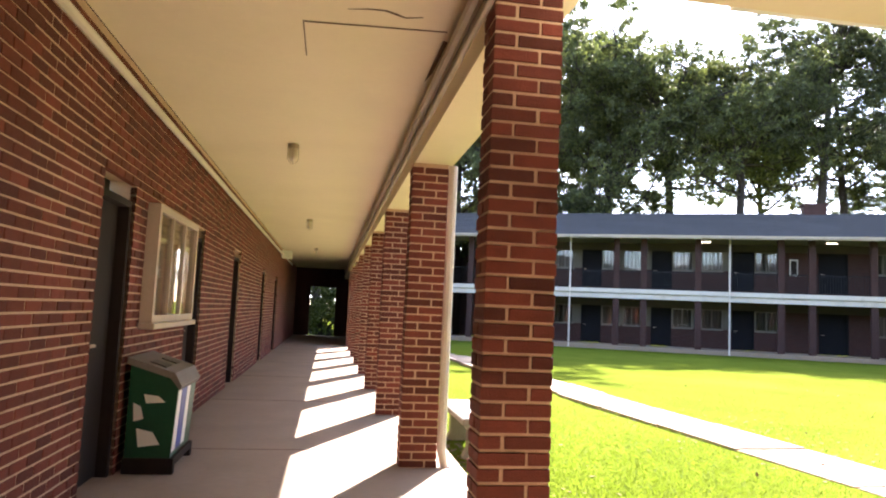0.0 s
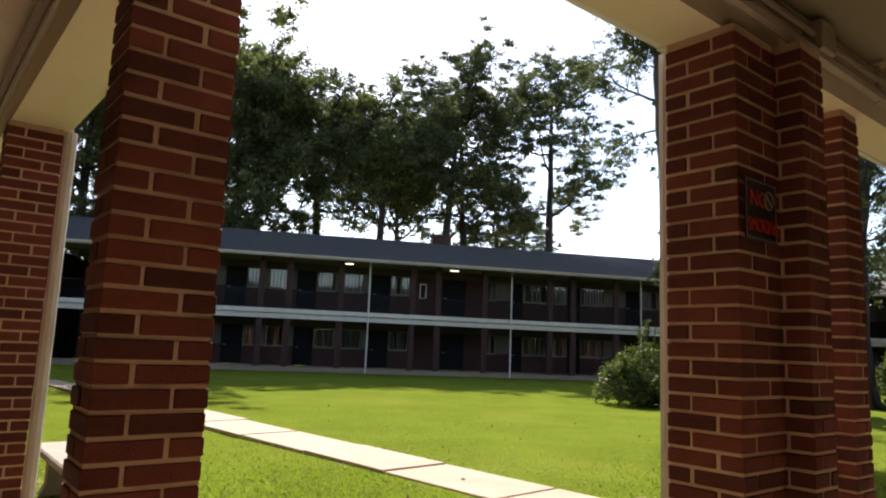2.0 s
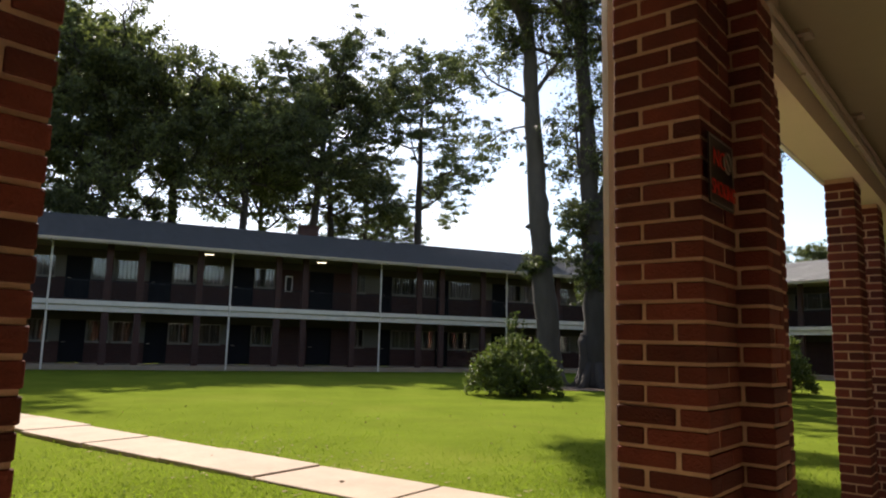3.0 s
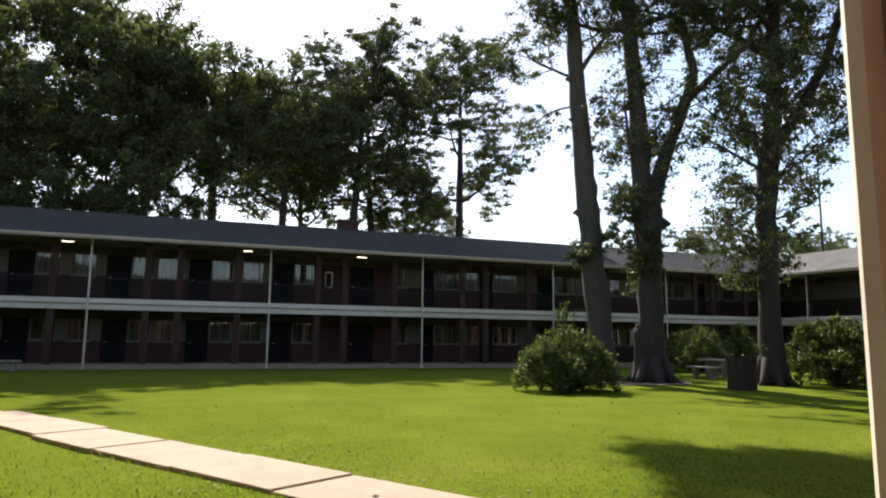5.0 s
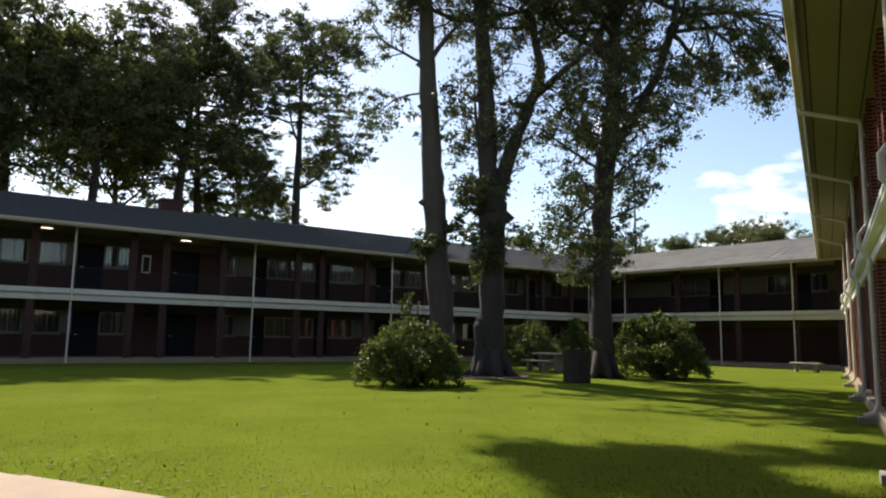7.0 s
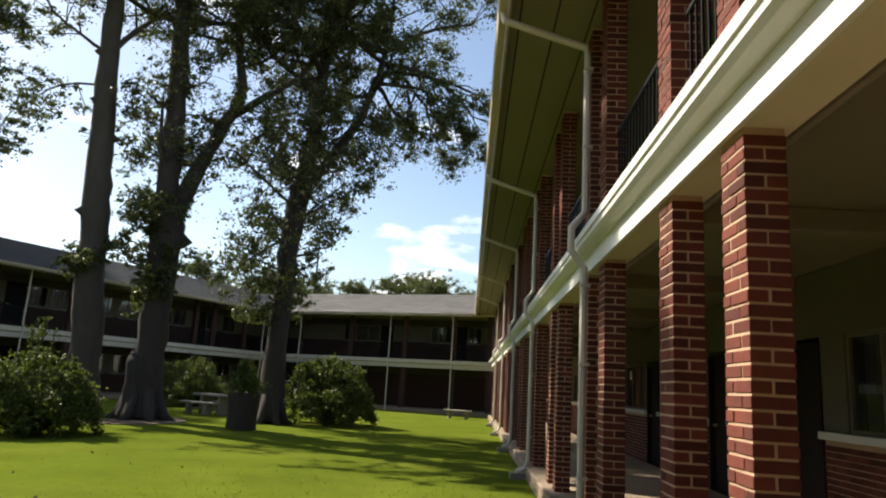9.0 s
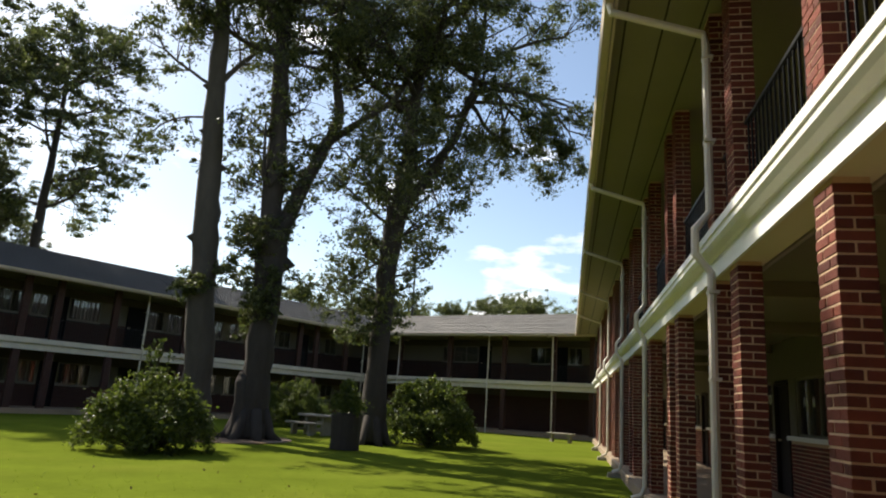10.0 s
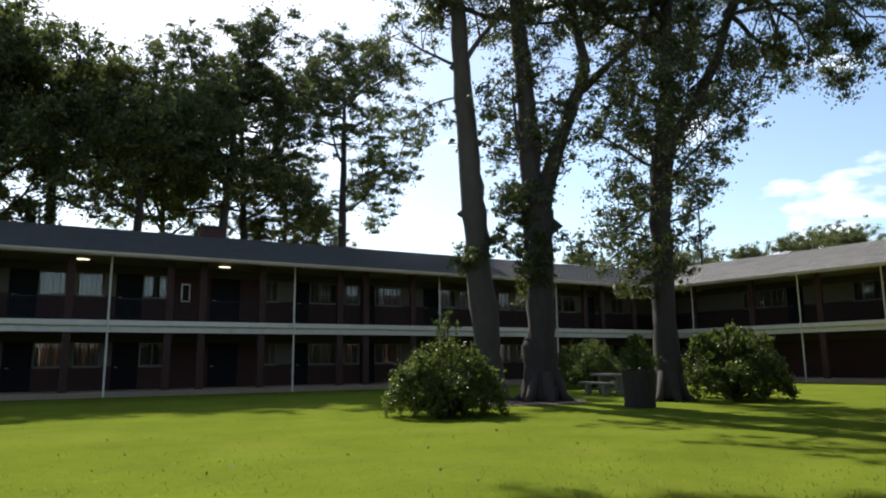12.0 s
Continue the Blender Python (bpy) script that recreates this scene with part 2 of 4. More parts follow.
def thing(name, label, category, m=None, group="", kind=""):
    ob = tagged(new(name), label, category, group, kind)
    if m is not None:
        ob.matrix_basis = m
    return ob


def setting(name, shape, mat, label, category, m=None):
    ob = part(name, shape, mat, None, label, m)
    return tagged(ob, "", category, "", "structure")


def frame_ring(x0, z0, x1, z1, t, y0, y1):
    """A picture-frame shape in the x-z plane, t wide, from y0 to y1, as one closed piece."""
    s = Shape()
    for y in (y0, y1):
        s.v += [(x0, y, z0), (x1, y, z0), (x1, y, z1), (x0, y, z1), (x0 + t, y, z0 + t), (x1 - t, y, z0 + t), (x1 - t, y, z1 - t), (x0 + t, y, z1 - t)]
    for i in range(4):
        j = (i + 1) % 4
        s.f += [(i, j, 4 + j, 4 + i), (8 + i, 12 + i, 12 + j, 8 + j), (i, 8 + i, 8 + j, j), (4 + i, 4 + j, 12 + j, 12 + i)]
    return s


def quads(name, corners, mat):
    """One mesh of loose four-cornered leaves, from an array (n, 4, 3)."""
    n = len(corners)
    me = bpy.data.meshes.new(name)
    me.vertices.add(n * 4)
    me.vertices.foreach_set("co", np.ascontiguousarray(corners, dtype=np.float32).ravel())
    me.loops.add(n * 4)
    me.loops.foreach_set("vertex_index", np.arange(n * 4, dtype=np.int32))
    me.polygons.add(n)
    me.polygons.foreach_set("loop_start", np.arange(0, n * 4, 4, dtype=np.int32))
    me.materials.append(mat)
    me.update(calc_edges=True)
    return me


def segments(a, b, holes):
    """What is left of a to b without the holes."""
    out, at = [], a
    for h0, h1 in sorted(holes):
        if h0 > at:
            out.append((at, min(h0, b)))
        at = max(at, h1)
    if at < b:
        out.append((at, b))
    return [s for s in out if s[1] - s[0] > 0.005 and s[0] < b]


LAWN_Z, BEAM, CEIL, DECK, SOFF = -0.2, 2.6, 3.03, 3.1, 5.55


# ---- ground ----
g = Shape()
rng = np.random.default_rng(3)
xs = [-400, -120, -40, -8, 0, 4, 8, 12, 16, 20, 25, 30, 36, 45, 70, 140, 500]
ys = [-400, -100, -30, -6, 0, 3, 6, 9, 12, 16, 20, 25, 30, 40, 70, 140, 500]
for yv in ys:
    for xv in xs:
        g.v.append((xv, yv, LAWN_Z + (0.02 * math.sin(xv * 1.3 + yv * 0.7) if 2 < xv < 36 and 1 < yv < 25 else 0.0) - 0.02))
for j in range(len(ys) - 1):
    for i in range(len(xs) - 1):
        a = j * len(xs) + i
        g.f.append((a, a + 1, a + 1 + len(xs), a + len(xs)))
setting("ground", g, LAWN, "mown green lawn with thin yellowish patches and a few dead leaves", "lawn")


# ---- buildings ----
def downspout(parent, u, top, v_top, mat=PIPE, low=LAWN_Z + 0.1):
    """A rain pipe: from the gutter back to the wall line, over the deck edge and down to a kicked-out foot."""
    s = Shape()
    s.tube([(u, v_top, top), (u, v_top + 0.02, top - 0.12), (u, -0.12, top - 0.42), (u, -0.1, top - 0.55), (u, -0.1, 3.2), (u, -0.24, 3.02), (u, -0.24, 2.78),
            (u, -0.1, 2.6), (u, -0.1, low + 0.2), (u, -0.16, low + 0.06), (u, -0.32, low)], 0.042, 8)
    part("downspout", s, mat, parent, "painted metal rain pipe")
    for z in (0.5, 1.6, 2.4, 3.9, 4.8):
        part("bracket", Shape().box(u - 0.055, -0.14, z, u + 0.055, -0.04, z + 0.03), mat, parent)


def opening_door(parent, u0, u1, z0, v, mat, far=True):
    """A door leaf with its frame, set back in its opening."""
    d = part("door", Shape().box(u0 + 0.05, v + 0.06, z0 + 0.01, u1 - 0.05, v + 0.105, z0 + 2.0, 0.004), mat, parent, "dark painted flush door, closed")
    f = Shape().prism([(u0, z0), (u0 + 0.05, z0), (u0 + 0.05, z0 + 2.0), (u1 - 0.05, z0 + 2.0), (u1 - 0.05, z0), (u1, z0), (u1, z0 + 2.05), (u0, z0 + 2.05)], "y", v - 0.02, v + 0.12)
    part("frame", f, mat, d)
    h = Shape().tube([(u0 + 0.14, v + 0.055, z0 + 0.98), (u0 + 0.14, v + 0.0, z0 + 0.98)], 0.022).tube([(u0 + 0.14, v + 0.005, z0 + 0.98), (u0 + 0.26, v + 0.005, z0 + 0.98)], 0.012)
    part("handle", h, STEEL, d, "steel lever handle")
    return d


def opening_window(parent, u0, u1, z0, z1, v, bars=1, curtain=SHADED_CURTAIN, paint=SHADED_WINDOW):
    """A window: frame with mullions, pane, sill, and a curtain behind it."""
    t = 0.045
    w = part("window", frame_ring(u0, z0, u1, z1, t, v + 0.02, v + 0.1), paint, parent, "pale-framed window with a drawn curtain, both darkened in colour for shade")
    for i in range(bars):
        u = u0 + (u1 - u0) * (i + 1) / (bars + 1)
        part("mullion", Shape().box(u - 0.018, v + 0.025, z0 + t, u + 0.018, v + 0.09, z1 - t), paint, w)
    p = part("pane", Shape().box(u0 + t, v + 0.06, z0 + t, u1 - t, v + 0.066, z1 - t), glass, w)
    p.visible_shadow = False
    part("sill", Shape().box(u0 - 0.03, v - 0.06, z0 - 0.06, u1 + 0.03, v + 0.1, z0, 0.006), paint, w)
    c = Shape()
    n = max(4, int((u1 - u0) / 0.09))
    for i in range(n):
        a, b = u0 + (u1 - u0) * i / n, u0 + (u1 - u0) * (i + 1) / n
        da, db = (0.16, 0.2) if i % 2 else (0.2, 0.16)
        c.face((a, v + da, z0), (b, v + db, z0), (b, v + db, z1), (a, v + da, z1))
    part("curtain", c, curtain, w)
    return w


def roof(parent, u0, u1, mat, eave_v=-1.0, eave_z=5.6, ridge_v=4.4, ridge_z=7.5, tail0=0.0, tail1=0.0):
    """A gabled roof in courses of shingles, with a fascia and gutter. tail: how far the ridge ends run in to a hip or on past a corner."""
    s = Shape()
    n = 24
    for i in range(n + 1):
        a = i / n
        v, z, p0, p1 = eave_v + (ridge_v - eave_v) * a, eave_z + (ridge_z - eave_z) * a, u0 + tail0 * a, u1 + tail1 * a
        s.v += [(p0, v, z), (p1, v, z), (p0, v, z + 0.03), (p1, v, z + 0.03)]
    for i in range(n):
        k = 4 * i
        s.f += [(k, k + 1, k + 3, k + 2), (k + 2, k + 3, k + 5, k + 4)]
    back_v, k = 2 * ridge_v - eave_v, 4 * n
    s.v += [(u0, back_v, eave_z), (u1, back_v, eave_z)]
    s.f.append((k, k + 1, k + 5, k + 4))
    r = part("roof", s, mat, parent, "low-pitched roof of dark asphalt shingles")
    g2 = Shape().prism([(eave_v - 0.12, eave_z - 0.01), (eave_v - 0.1, eave_z - 0.12), (eave_v - 0.01, eave_z - 0.13), (eave_v - 0.01, eave_z + 0.0), (eave_v - 0.03, eave_z - 0.0), (eave_v - 0.03, eave_z - 0.11), (eave_v - 0.09, eave_z - 0.1), (eave_v - 0.1, eave_z - 0.01)], "x", u0, u1)
    part("gutter", g2, TRIM, r, "dull cream metal gutter along the eave")
    part("fascia", Shape().box(u0, eave_v, eave_z - 0.17, u1, eave_v + 0.03, eave_z - 0.01), TRIM, r)
    lanes = [eave_v + 0.03, eave_v + 0.16, eave_v + 0.58, eave_v + 0.98]
    for i, a in enumerate(lanes):
        b = lanes[i + 1] - 0.025 if i + 1 < len(lanes) else 2.45
        part("soffit_board", Shape().box(u0, a, SOFF - 0.012, u1, b, SOFF), SHADED_CREAM, r, "cream-painted soffit board, shade put into its colour")
    part("soffit_backing", Shape().box(u0, eave_v + 0.03, SOFF, u1, 2.45, SOFF + 0.02), BARK, r)
    return r


BALUSTER = Shape().box(-0.008, 0.112, 0.125, 0.008, 0.128, 0.95).mesh("baluster", IRON)


def railing(parent, u0, u1, z, apart=False):
    """Two rails with thin upright bars; apart: each bar a part of its own."""
    n = max(2, int((u1 - u0) / 0.115))
    if apart:
        part("top_rail", Shape().box(u0, 0.1, z + 0.95, u1, 0.14, z + 0.99, 0.005), IRON, parent)
        part("bottom_rail", Shape().box(u0, 0.105, z + 0.1, u1, 0.135, z + 0.125), IRON, parent)
        for i in range(n):
            part("baluster", BALUSTER, IRON, parent, m=pose(u0 + (u1 - u0) * (i + 0.5) / n, 0, z))
        return
    s = Shape().box(u0, 0.1, z + 0.95, u1, 0.14, z + 0.99).box(u0, 0.105, z + 0.1, u1, 0.135, z + 0.125)
    for i in range(n):
        u = u0 + (u1 - u0) * (i + 0.5) / n
        s.box(u - 0.008, 0.112, z + 0.125, u + 0.008, 0.128, z + 0.95)
    tagged(part("railing", s, IRON, parent, "black iron balcony railing"), kind="stuff")


F_BEAM, F_DECK = 2.40, 2.86


def gallery_building(name, label, m, u0, u1, cols, pipes, doors, windows, lamps, roof_mat, tail0, tail1, dark_bays=(), open_bays=(), back=2.4, plain_ground=False):
    """A two-storey brick block with open galleries, seen from across the yard."""
    h = thing(name, label, "building", m)
    slab = Shape().box(u0, -0.12, LAWN_Z - 0.1, u1, back, 0.0, 0.01)
    part("gallery_floor", slab, CONCRETE, h, "concrete gallery floor at ground level")
    part("upper_floor", Shape().box(u0, 0.0, F_BEAM + 0.32, u1, back, F_DECK), SHADED_CREAM, h)
    part("beam", Shape().box(u0, 0.0, F_BEAM, u1, 0.26, F_BEAM + 0.32), SHADED_CREAM, h)
    band = Shape().prism([(-0.02, F_BEAM + 0.01), (0.0, F_BEAM + 0.01), (0.0, F_DECK + 0.04), (-0.14, F_DECK + 0.04), (-0.14, F_BEAM + 0.3), (-0.1, F_BEAM + 0.26), (-0.02, F_BEAM + 0.24)], "x", u0, u1)
    part("band", band, PIPE, h, "pale painted edge beam of the upper gallery")
    for z0, base, top in ((0.0, 0.0, F_BEAM + 0.32), (DECK - 0.02, F_DECK, SOFF)):
        plain = plain_ground and z0 == 0.0
        d_here, w_here = ([], []) if plain else (doors, windows)
        holes = list(d_here) + list(open_bays)
        for a, b in segments(u0, u1, holes):
            part("wall", Shape().box(a, back, base, b, back + 0.2, z0 + 1.02), SHADED_BRICK, h, "brick wall, its brown deepened for shade")
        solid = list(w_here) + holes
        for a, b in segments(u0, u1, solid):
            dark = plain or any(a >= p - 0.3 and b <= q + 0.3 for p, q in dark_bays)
            part("wall_panel", Shape().box(a, back + (0.0 if dark else 0.02), z0 + 1.02, b, back + 0.2, z0 + 2.05), SHADED_BRICK if dark else SHADED_PANEL, h)
        # the dark tone up here replaces shade under the gallery ceiling
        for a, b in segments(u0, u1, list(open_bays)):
            part("wall_panel", Shape().box(a, back + 0.02, z0 + 2.05, b, back + 0.2, top), UPPER_SHADE, h, "wall above the windows, coloured dark for gallery shade")
        for a, b in d_here:
            if base < z0:
                part("threshold", Shape().box(a, back, base, b, back + 0.2, z0), SHADED_BRICK, h)
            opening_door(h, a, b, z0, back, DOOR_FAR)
        for a, b in w_here:
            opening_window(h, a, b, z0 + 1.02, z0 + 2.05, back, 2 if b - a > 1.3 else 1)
    rooms = Shape()
    for a, b in segments(u0, u1, list(open_bays)):
        rooms.box(a, back + 4.0, 0.0, b, back + 4.1, SOFF).box(a, back + 0.2, F_DECK - 0.08, b, back + 4.0, F_DECK)
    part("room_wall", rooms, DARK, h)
    part("gable_wall", Shape().box(u0 - 0.2, back, LAWN_Z, u0, 8.8, SOFF + 0.05).box(u0, 8.6, LAWN_Z, u1, 8.8, SOFF), SHADED_BRICK, h)
    for u in cols:
        for z0, top in ((0.0, F_BEAM), (F_DECK, SOFF - 0.012)):
            part("column", Shape().box(u - 0.15, 0.03, z0, u + 0.15, 0.23, top, 0.004), SHADED_BRICK, h, "brick column, its brown deepened for shade")
    for u in pipes:
        post = part("post", Shape().tube([(u, -0.12, LAWN_Z), (u, -0.12, F_BEAM - 0.05), (u, -0.2, F_BEAM + 0.02), (u, -0.2, F_DECK + 0.06), (u, -0.12, F_DECK + 0.16), (u, -0.12, SOFF - 0.02)], 0.042, 8), PIPE, h, "pale painted metal rain pipe")
        for z in (0.7, 1.7, 3.6, 4.7):
            part("bracket", Shape().box(u - 0.055, -0.16, z, u + 0.055, 0.03, z + 0.03), PIPE, post)
        part("outlet", Shape().tube([(u, -1.06, 5.48), (u, -1.04, 5.38), (u, -0.3, SOFF - 0.05)], 0.035, 6), SHADED_CREAM, h)
    ends = [u0] + [c for c in sorted(cols)] + [u1]
    for a, b in zip(ends, ends[1:]):
        if b - a > 0.5:
            railing(h, a + 0.15, b - 0.15, F_DECK)
    for u in lamps:
        lamp = part("gallery_lamp", Shape().box(u - 0.27, 0.72, SOFF - 0.06, u + 0.27, 0.93, SOFF - 0.012, 0.012), SHADED_CREAM, h, "fluorescent gallery lamp")
        part("diffuser", Shape().box(u - 0.24, 0.75, SOFF - 0.085, u + 0.24, 0.90, SOFF - 0.06, 0.01), lamp_glow, lamp, "lit lamp diffuser")
    roof(h, u0 - 0.3, u1 + 0.3, roof_mat, tail0=tail0, tail1=tail1)
    return h


P8 = 7.8
FAR = pose(18.88, 28.54, 0, 0, 0, -25.7)
cols, doors, windows, lamps, pipes = [], [], [], [], []
for k in range(-2, 5):
    b = k * P8
    cols += [b - 5.45, b - 4.08, b - 1.45]
    pipes.append(b)
    if k == 1:
        # an entrance bay breaks the rhythm once
        doors += [(b - 7.4, b - 6.32), (4.5, 5.85)]
        windows += [(b - 6.28, b - 5.2), (7.1, 7.75)]
    elif k == 2:
        doors += [(8.65, 9.35), (12.2, 13.0)]
        windows += [(9.4, 11.05), (11.35, 12.1), (13.05, 14.6)]
    elif -13.2 < b - 7.4 and b + 2 < 34:
        doors += [(b - 7.4, b - 6.32), (b - 3.67, b - 2.62)]
        windows += [(b - 6.28, b - 5.3), (b - 5.15, b - 4.2), (b - 2.58, b - 1.55), (b - 1.11, b - 0.05)]
    elif b > -10:
        doors.append((b - 3.67, b - 2.62))
        windows += [(b - 5.15, b - 4.2), (b - 2.58, b - 1.55), (b - 1.11, b - 0.05)]
far = gallery_building("apartment_building", "long two-storey brick block, its brown deepened for shade, with white gallery edges across the lawn", FAR, -16.0, 38.5,
                       [c for c in cols if -15.8 < c < 33], [p for p in pipes if -15 < p < 33], doors, windows, [-8.9, -1.05, 4.75, 21.9], SHINGLE, 0.0, 0.0,
                       dark_bays=[(2.6, 4.7), (5.7, 7.1)], open_bays=[(-16.0, -13.3)])
n = part("notice_board", Shape().box(3.15, 2.36, DECK + 0.85, 3.55, 2.4, DECK + 1.7, 0.008), WHITE, far, "white-framed notice box on the brick")
part("notice_panel", Shape().box(3.21, 2.345, DECK + 0.92, 3.49, 2.36, DECK + 1.63), DOOR, n)
chim = Shape().box(4.2, 4.1, 6.9, 5.3, 4.9, 8.0, 0.01).box(4.14, 4.04, 7.9, 5.36, 4.96, 8.02)
part("chimney", chim, SHADED_BRICK, far, "squat brick chimney on the ridge in the shade-deepened brown")

END = pose(43.5, 2.33, 0, 0, 0, 70.0 + 180)
end_wing = gallery_building("apartment_building", "two-storey brick end block, its brown deepened for shade, with a weathered grey roof", END, -16.5, 2.6,
                            [-10.8, -7.0, -3.2, 0.0, 2.3], [-10.75, -4.17, 0.0], [(-6.1, -5.2), (-0.95, 0.0)], [(-8.9, -6.2), (-2.5, -1.0), (0.05, 0.95), (1.4, 2.4)], [], SHINGLE_OLD, 0.0, 0.0, plain_ground=True)

# ---- near wing along the lawn's edge ----
BACK_Y = -2.6
N_CEIL, N_DECK = 2.84, 2.89
near = thing("apartment_building", "two-storey red brick wing with open galleries beside the lawn", "building")
NEAR = pose(0, 0, 0, 0, 0, 180)
slab = Shape().prism([(0.13, LAWN_Z - 0.1), (0.13, -0.015), (0.115, 0.0), (BACK_Y, 0.0), (BACK_Y, LAWN_Z - 0.1)], "x", 1.2, 41.5)
setting("floor_1", slab, CONCRETE, "worn tan concrete gallery floor with a raised edge", "floor")
part("beam", Shape().box(0.9, -0.26, BEAM, 42.3, -0.002, N_CEIL), CREAM, near, "cream-painted beam over the columns")
nb = Shape().prism([(0.03, BEAM - 0.01), (0.0, BEAM - 0.01), (0.0, N_DECK + 0.05), (0.17, N_DECK + 0.05), (0.17, N_DECK - 0.02), (0.155, N_DECK - 0.025), (0.15, N_DECK - 0.07), (0.12, N_DECK - 0.1), (0.06, N_DECK - 0.12), (0.03, N_DECK - 0.12)], "x", 2.0, 42.3)
part("band", nb, WHITE, near, "white-painted edge beam with a moulded gutter lip")
part("fascia", Shape().box(0.9, 0.0, BEAM, 1.998, 0.03, N_DECK + 0.05), WHITE, near)
part("upper_floor", Shape().box(0.9, BACK_Y, N_CEIL + 0.02, 42.3, 0.0, N_DECK + 0.02), CONCRETE, near)
setting("ceiling_1", Shape().box(1.2, BACK_Y, N_CEIL, 42.3, -0.26, N_CEIL + 0.02).box(0.304, -5.2, CEIL, 1.2, -0.3, CEIL + 0.02).box(1.18, -5.2, N_CEIL + 0.02, 1.2, -0.3, CEIL), SHADED_CREAM, "smooth cream-painted gallery ceiling, darkened in colour for shade", "ceiling")
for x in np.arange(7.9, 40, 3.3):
    part("cross_beam", Shape().box(x - 0.12, BACK_Y, 2.66, x + 0.12, -0.26, N_CEIL, 0.01), SHADED_CREAM, near, "cream-painted cross beam, darkened in colour for shade")
near_roof = roof(near, -42.6, 1.0, SHINGLE)
near_roof.matrix_basis = NEAR
# walls behind the galleries
n_doors = [(10.3, 11.2), (13.0, 13.85), (16.8, 17.7), (20.2, 21.1), (24.5, 25.4), (29.0, 29.9), (33.5, 34.4)]
n_windows = [(5.2, 7.0), (7.4, 9.8), (11.4, 12.8), (14.1, 16.4), (17.9, 19.9), (21.4, 24.1), (25.8, 28.6), (30.2, 33.1), (34.8, 38.0)]
for z0, top in ((0.0, N_CEIL), (N_DECK + 0.02, SOFF)):
    for a, b in segments(1.2, 41.0, n_doors + n_windows):
        part("wall_panel", Shape().box(a, BACK_Y - 0.2, z0 + 1.06, b, BACK_Y - 0.02, z0 + 2.1), SHADED_PANEL, near)
    part("wall_panel", Shape().box(1.2, BACK_Y - 0.2, z0 + 2.1, 41.0, BACK_Y - 0.02, top), SHADED_PANEL, near, "pale panelled wall above the brick, darkened in colour for shade")
    for a, b in segments(1.2, 41.0, n_doors):
        part("mortar_bed", Shape().box(a, BACK_Y - 0.2, z0, b, BACK_Y - 0.03, z0 + 1.0), MORTAR, near)
        part("ledge", Shape().box(a, BACK_Y - 0.2, z0 + 1.0, b, BACK_Y + 0.05, z0 + 1.08, 0.006), WHITE, near, "white-painted sill ledge")
    for a, b in n_doors:
        d = opening_door(near, -b, -a, z0, 0, DOOR)
        d.matrix_basis = pose(0, BACK_Y - 0.02, 0, 0, 0, 180)
    for a, b in n_windows:
        w = opening_window(near, -b, -a, z0 + 1.08, z0 + 2.1, 0, 3 if b - a > 2 else 2)
        w.matrix_basis = pose(0, BACK_Y - 0.02, 0, 0, 0, 180)
part("room_wall", Shape().box(1.2, -8.8, LAWN_Z, 41.0, -8.6, SOFF).box(1.0, -8.8, 0, 1.2, BACK_Y, SOFF).box(41.0, -8.8, 0, 41.2, BACK_Y, SOFF), SHADED_BRICK, near)
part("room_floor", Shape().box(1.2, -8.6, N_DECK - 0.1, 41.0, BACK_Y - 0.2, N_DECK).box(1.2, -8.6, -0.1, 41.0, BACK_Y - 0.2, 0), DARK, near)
for x in (9.55, 15.45, 20.8, 27.0, 33.0):
    o = thing("rain_pipe", "grey-white metal downspout with a kicked-out foot beside the columns", "downspout", pose(x, 0, 0, 0, 0, 180), "rain pipes")
    downspout(o, 0, 5.5, -1.06)
    tagged(part("splash_block", Shape().prism([(-0.13, -0.14), (0.13, -0.14), (0.16, -0.42), (-0.16, -0.42)], "z", LAWN_Z - 0.05, LAWN_Z + 0.08), STONE, o), "rough concrete splash block")

# ---- corner and left wing ----
WALL_X, END_Y = -2.15, 29.0
left = thing("apartment_building", "red brick wing over the covered walkway", "building")
setting("floor_2", Shape().box(WALL_X - 0.3, -5.2, LAWN_Z - 0.1, 1.2, 0.13, 0.0).box(WALL_X - 0.3, 0.13, LAWN_Z - 0.1, 0.55, END_Y, 0.0), CONCRETE, "worn tan concrete walkway floor with cross joints", "floor")
for y in (4.05, 7.3, 10.5, 13.8, 17.0, 20.2):
    part("joint", Shape().box(WALL_X, y - 0.008, 0.0, 0.44, y + 0.008, 0.003), SOIL, bpy.data.objects["floor_2"])
setting("ceiling_2", Shape().box(WALL_X, -5.2, CEIL, 0.3, 0.4, CEIL + 0.02).box(WALL_X, 0.4, CEIL, 0.02, END_Y, CEIL + 0.02), CREAM, "smooth cream-painted walkway ceiling with hairline cracks", "ceiling")
part("beam", Shape().box(0.02, 0.63, BEAM, 0.33, END_Y, CEIL), CREAM, left, "cream-painted edge beam over the columns")
part("band", Shape().prism([(0.332, BEAM), (0.36, BEAM), (0.36, DECK - 0.2), (0.5, DECK - 0.2), (0.5, DECK + 0.06), (0.332, DECK + 0.06)], "y", 0.63, END_Y), CREAM, left)
part("cross_beam", Shape().box(0.3, -0.3, BEAM, 0.9, 0.0, CEIL), CREAM, left)
part("upper_wall", Shape().box(WALL_X - 0.2, -5.2, DECK, WALL_X, END_Y, SOFF).box(WALL_X, -5.2, CEIL + 0.02, 0.33, END_Y, DECK).box(WALL_X - 6, -5.4, LAWN_Z, WALL_X - 5.8, END_Y, SOFF), SHADED_BRICK, left)
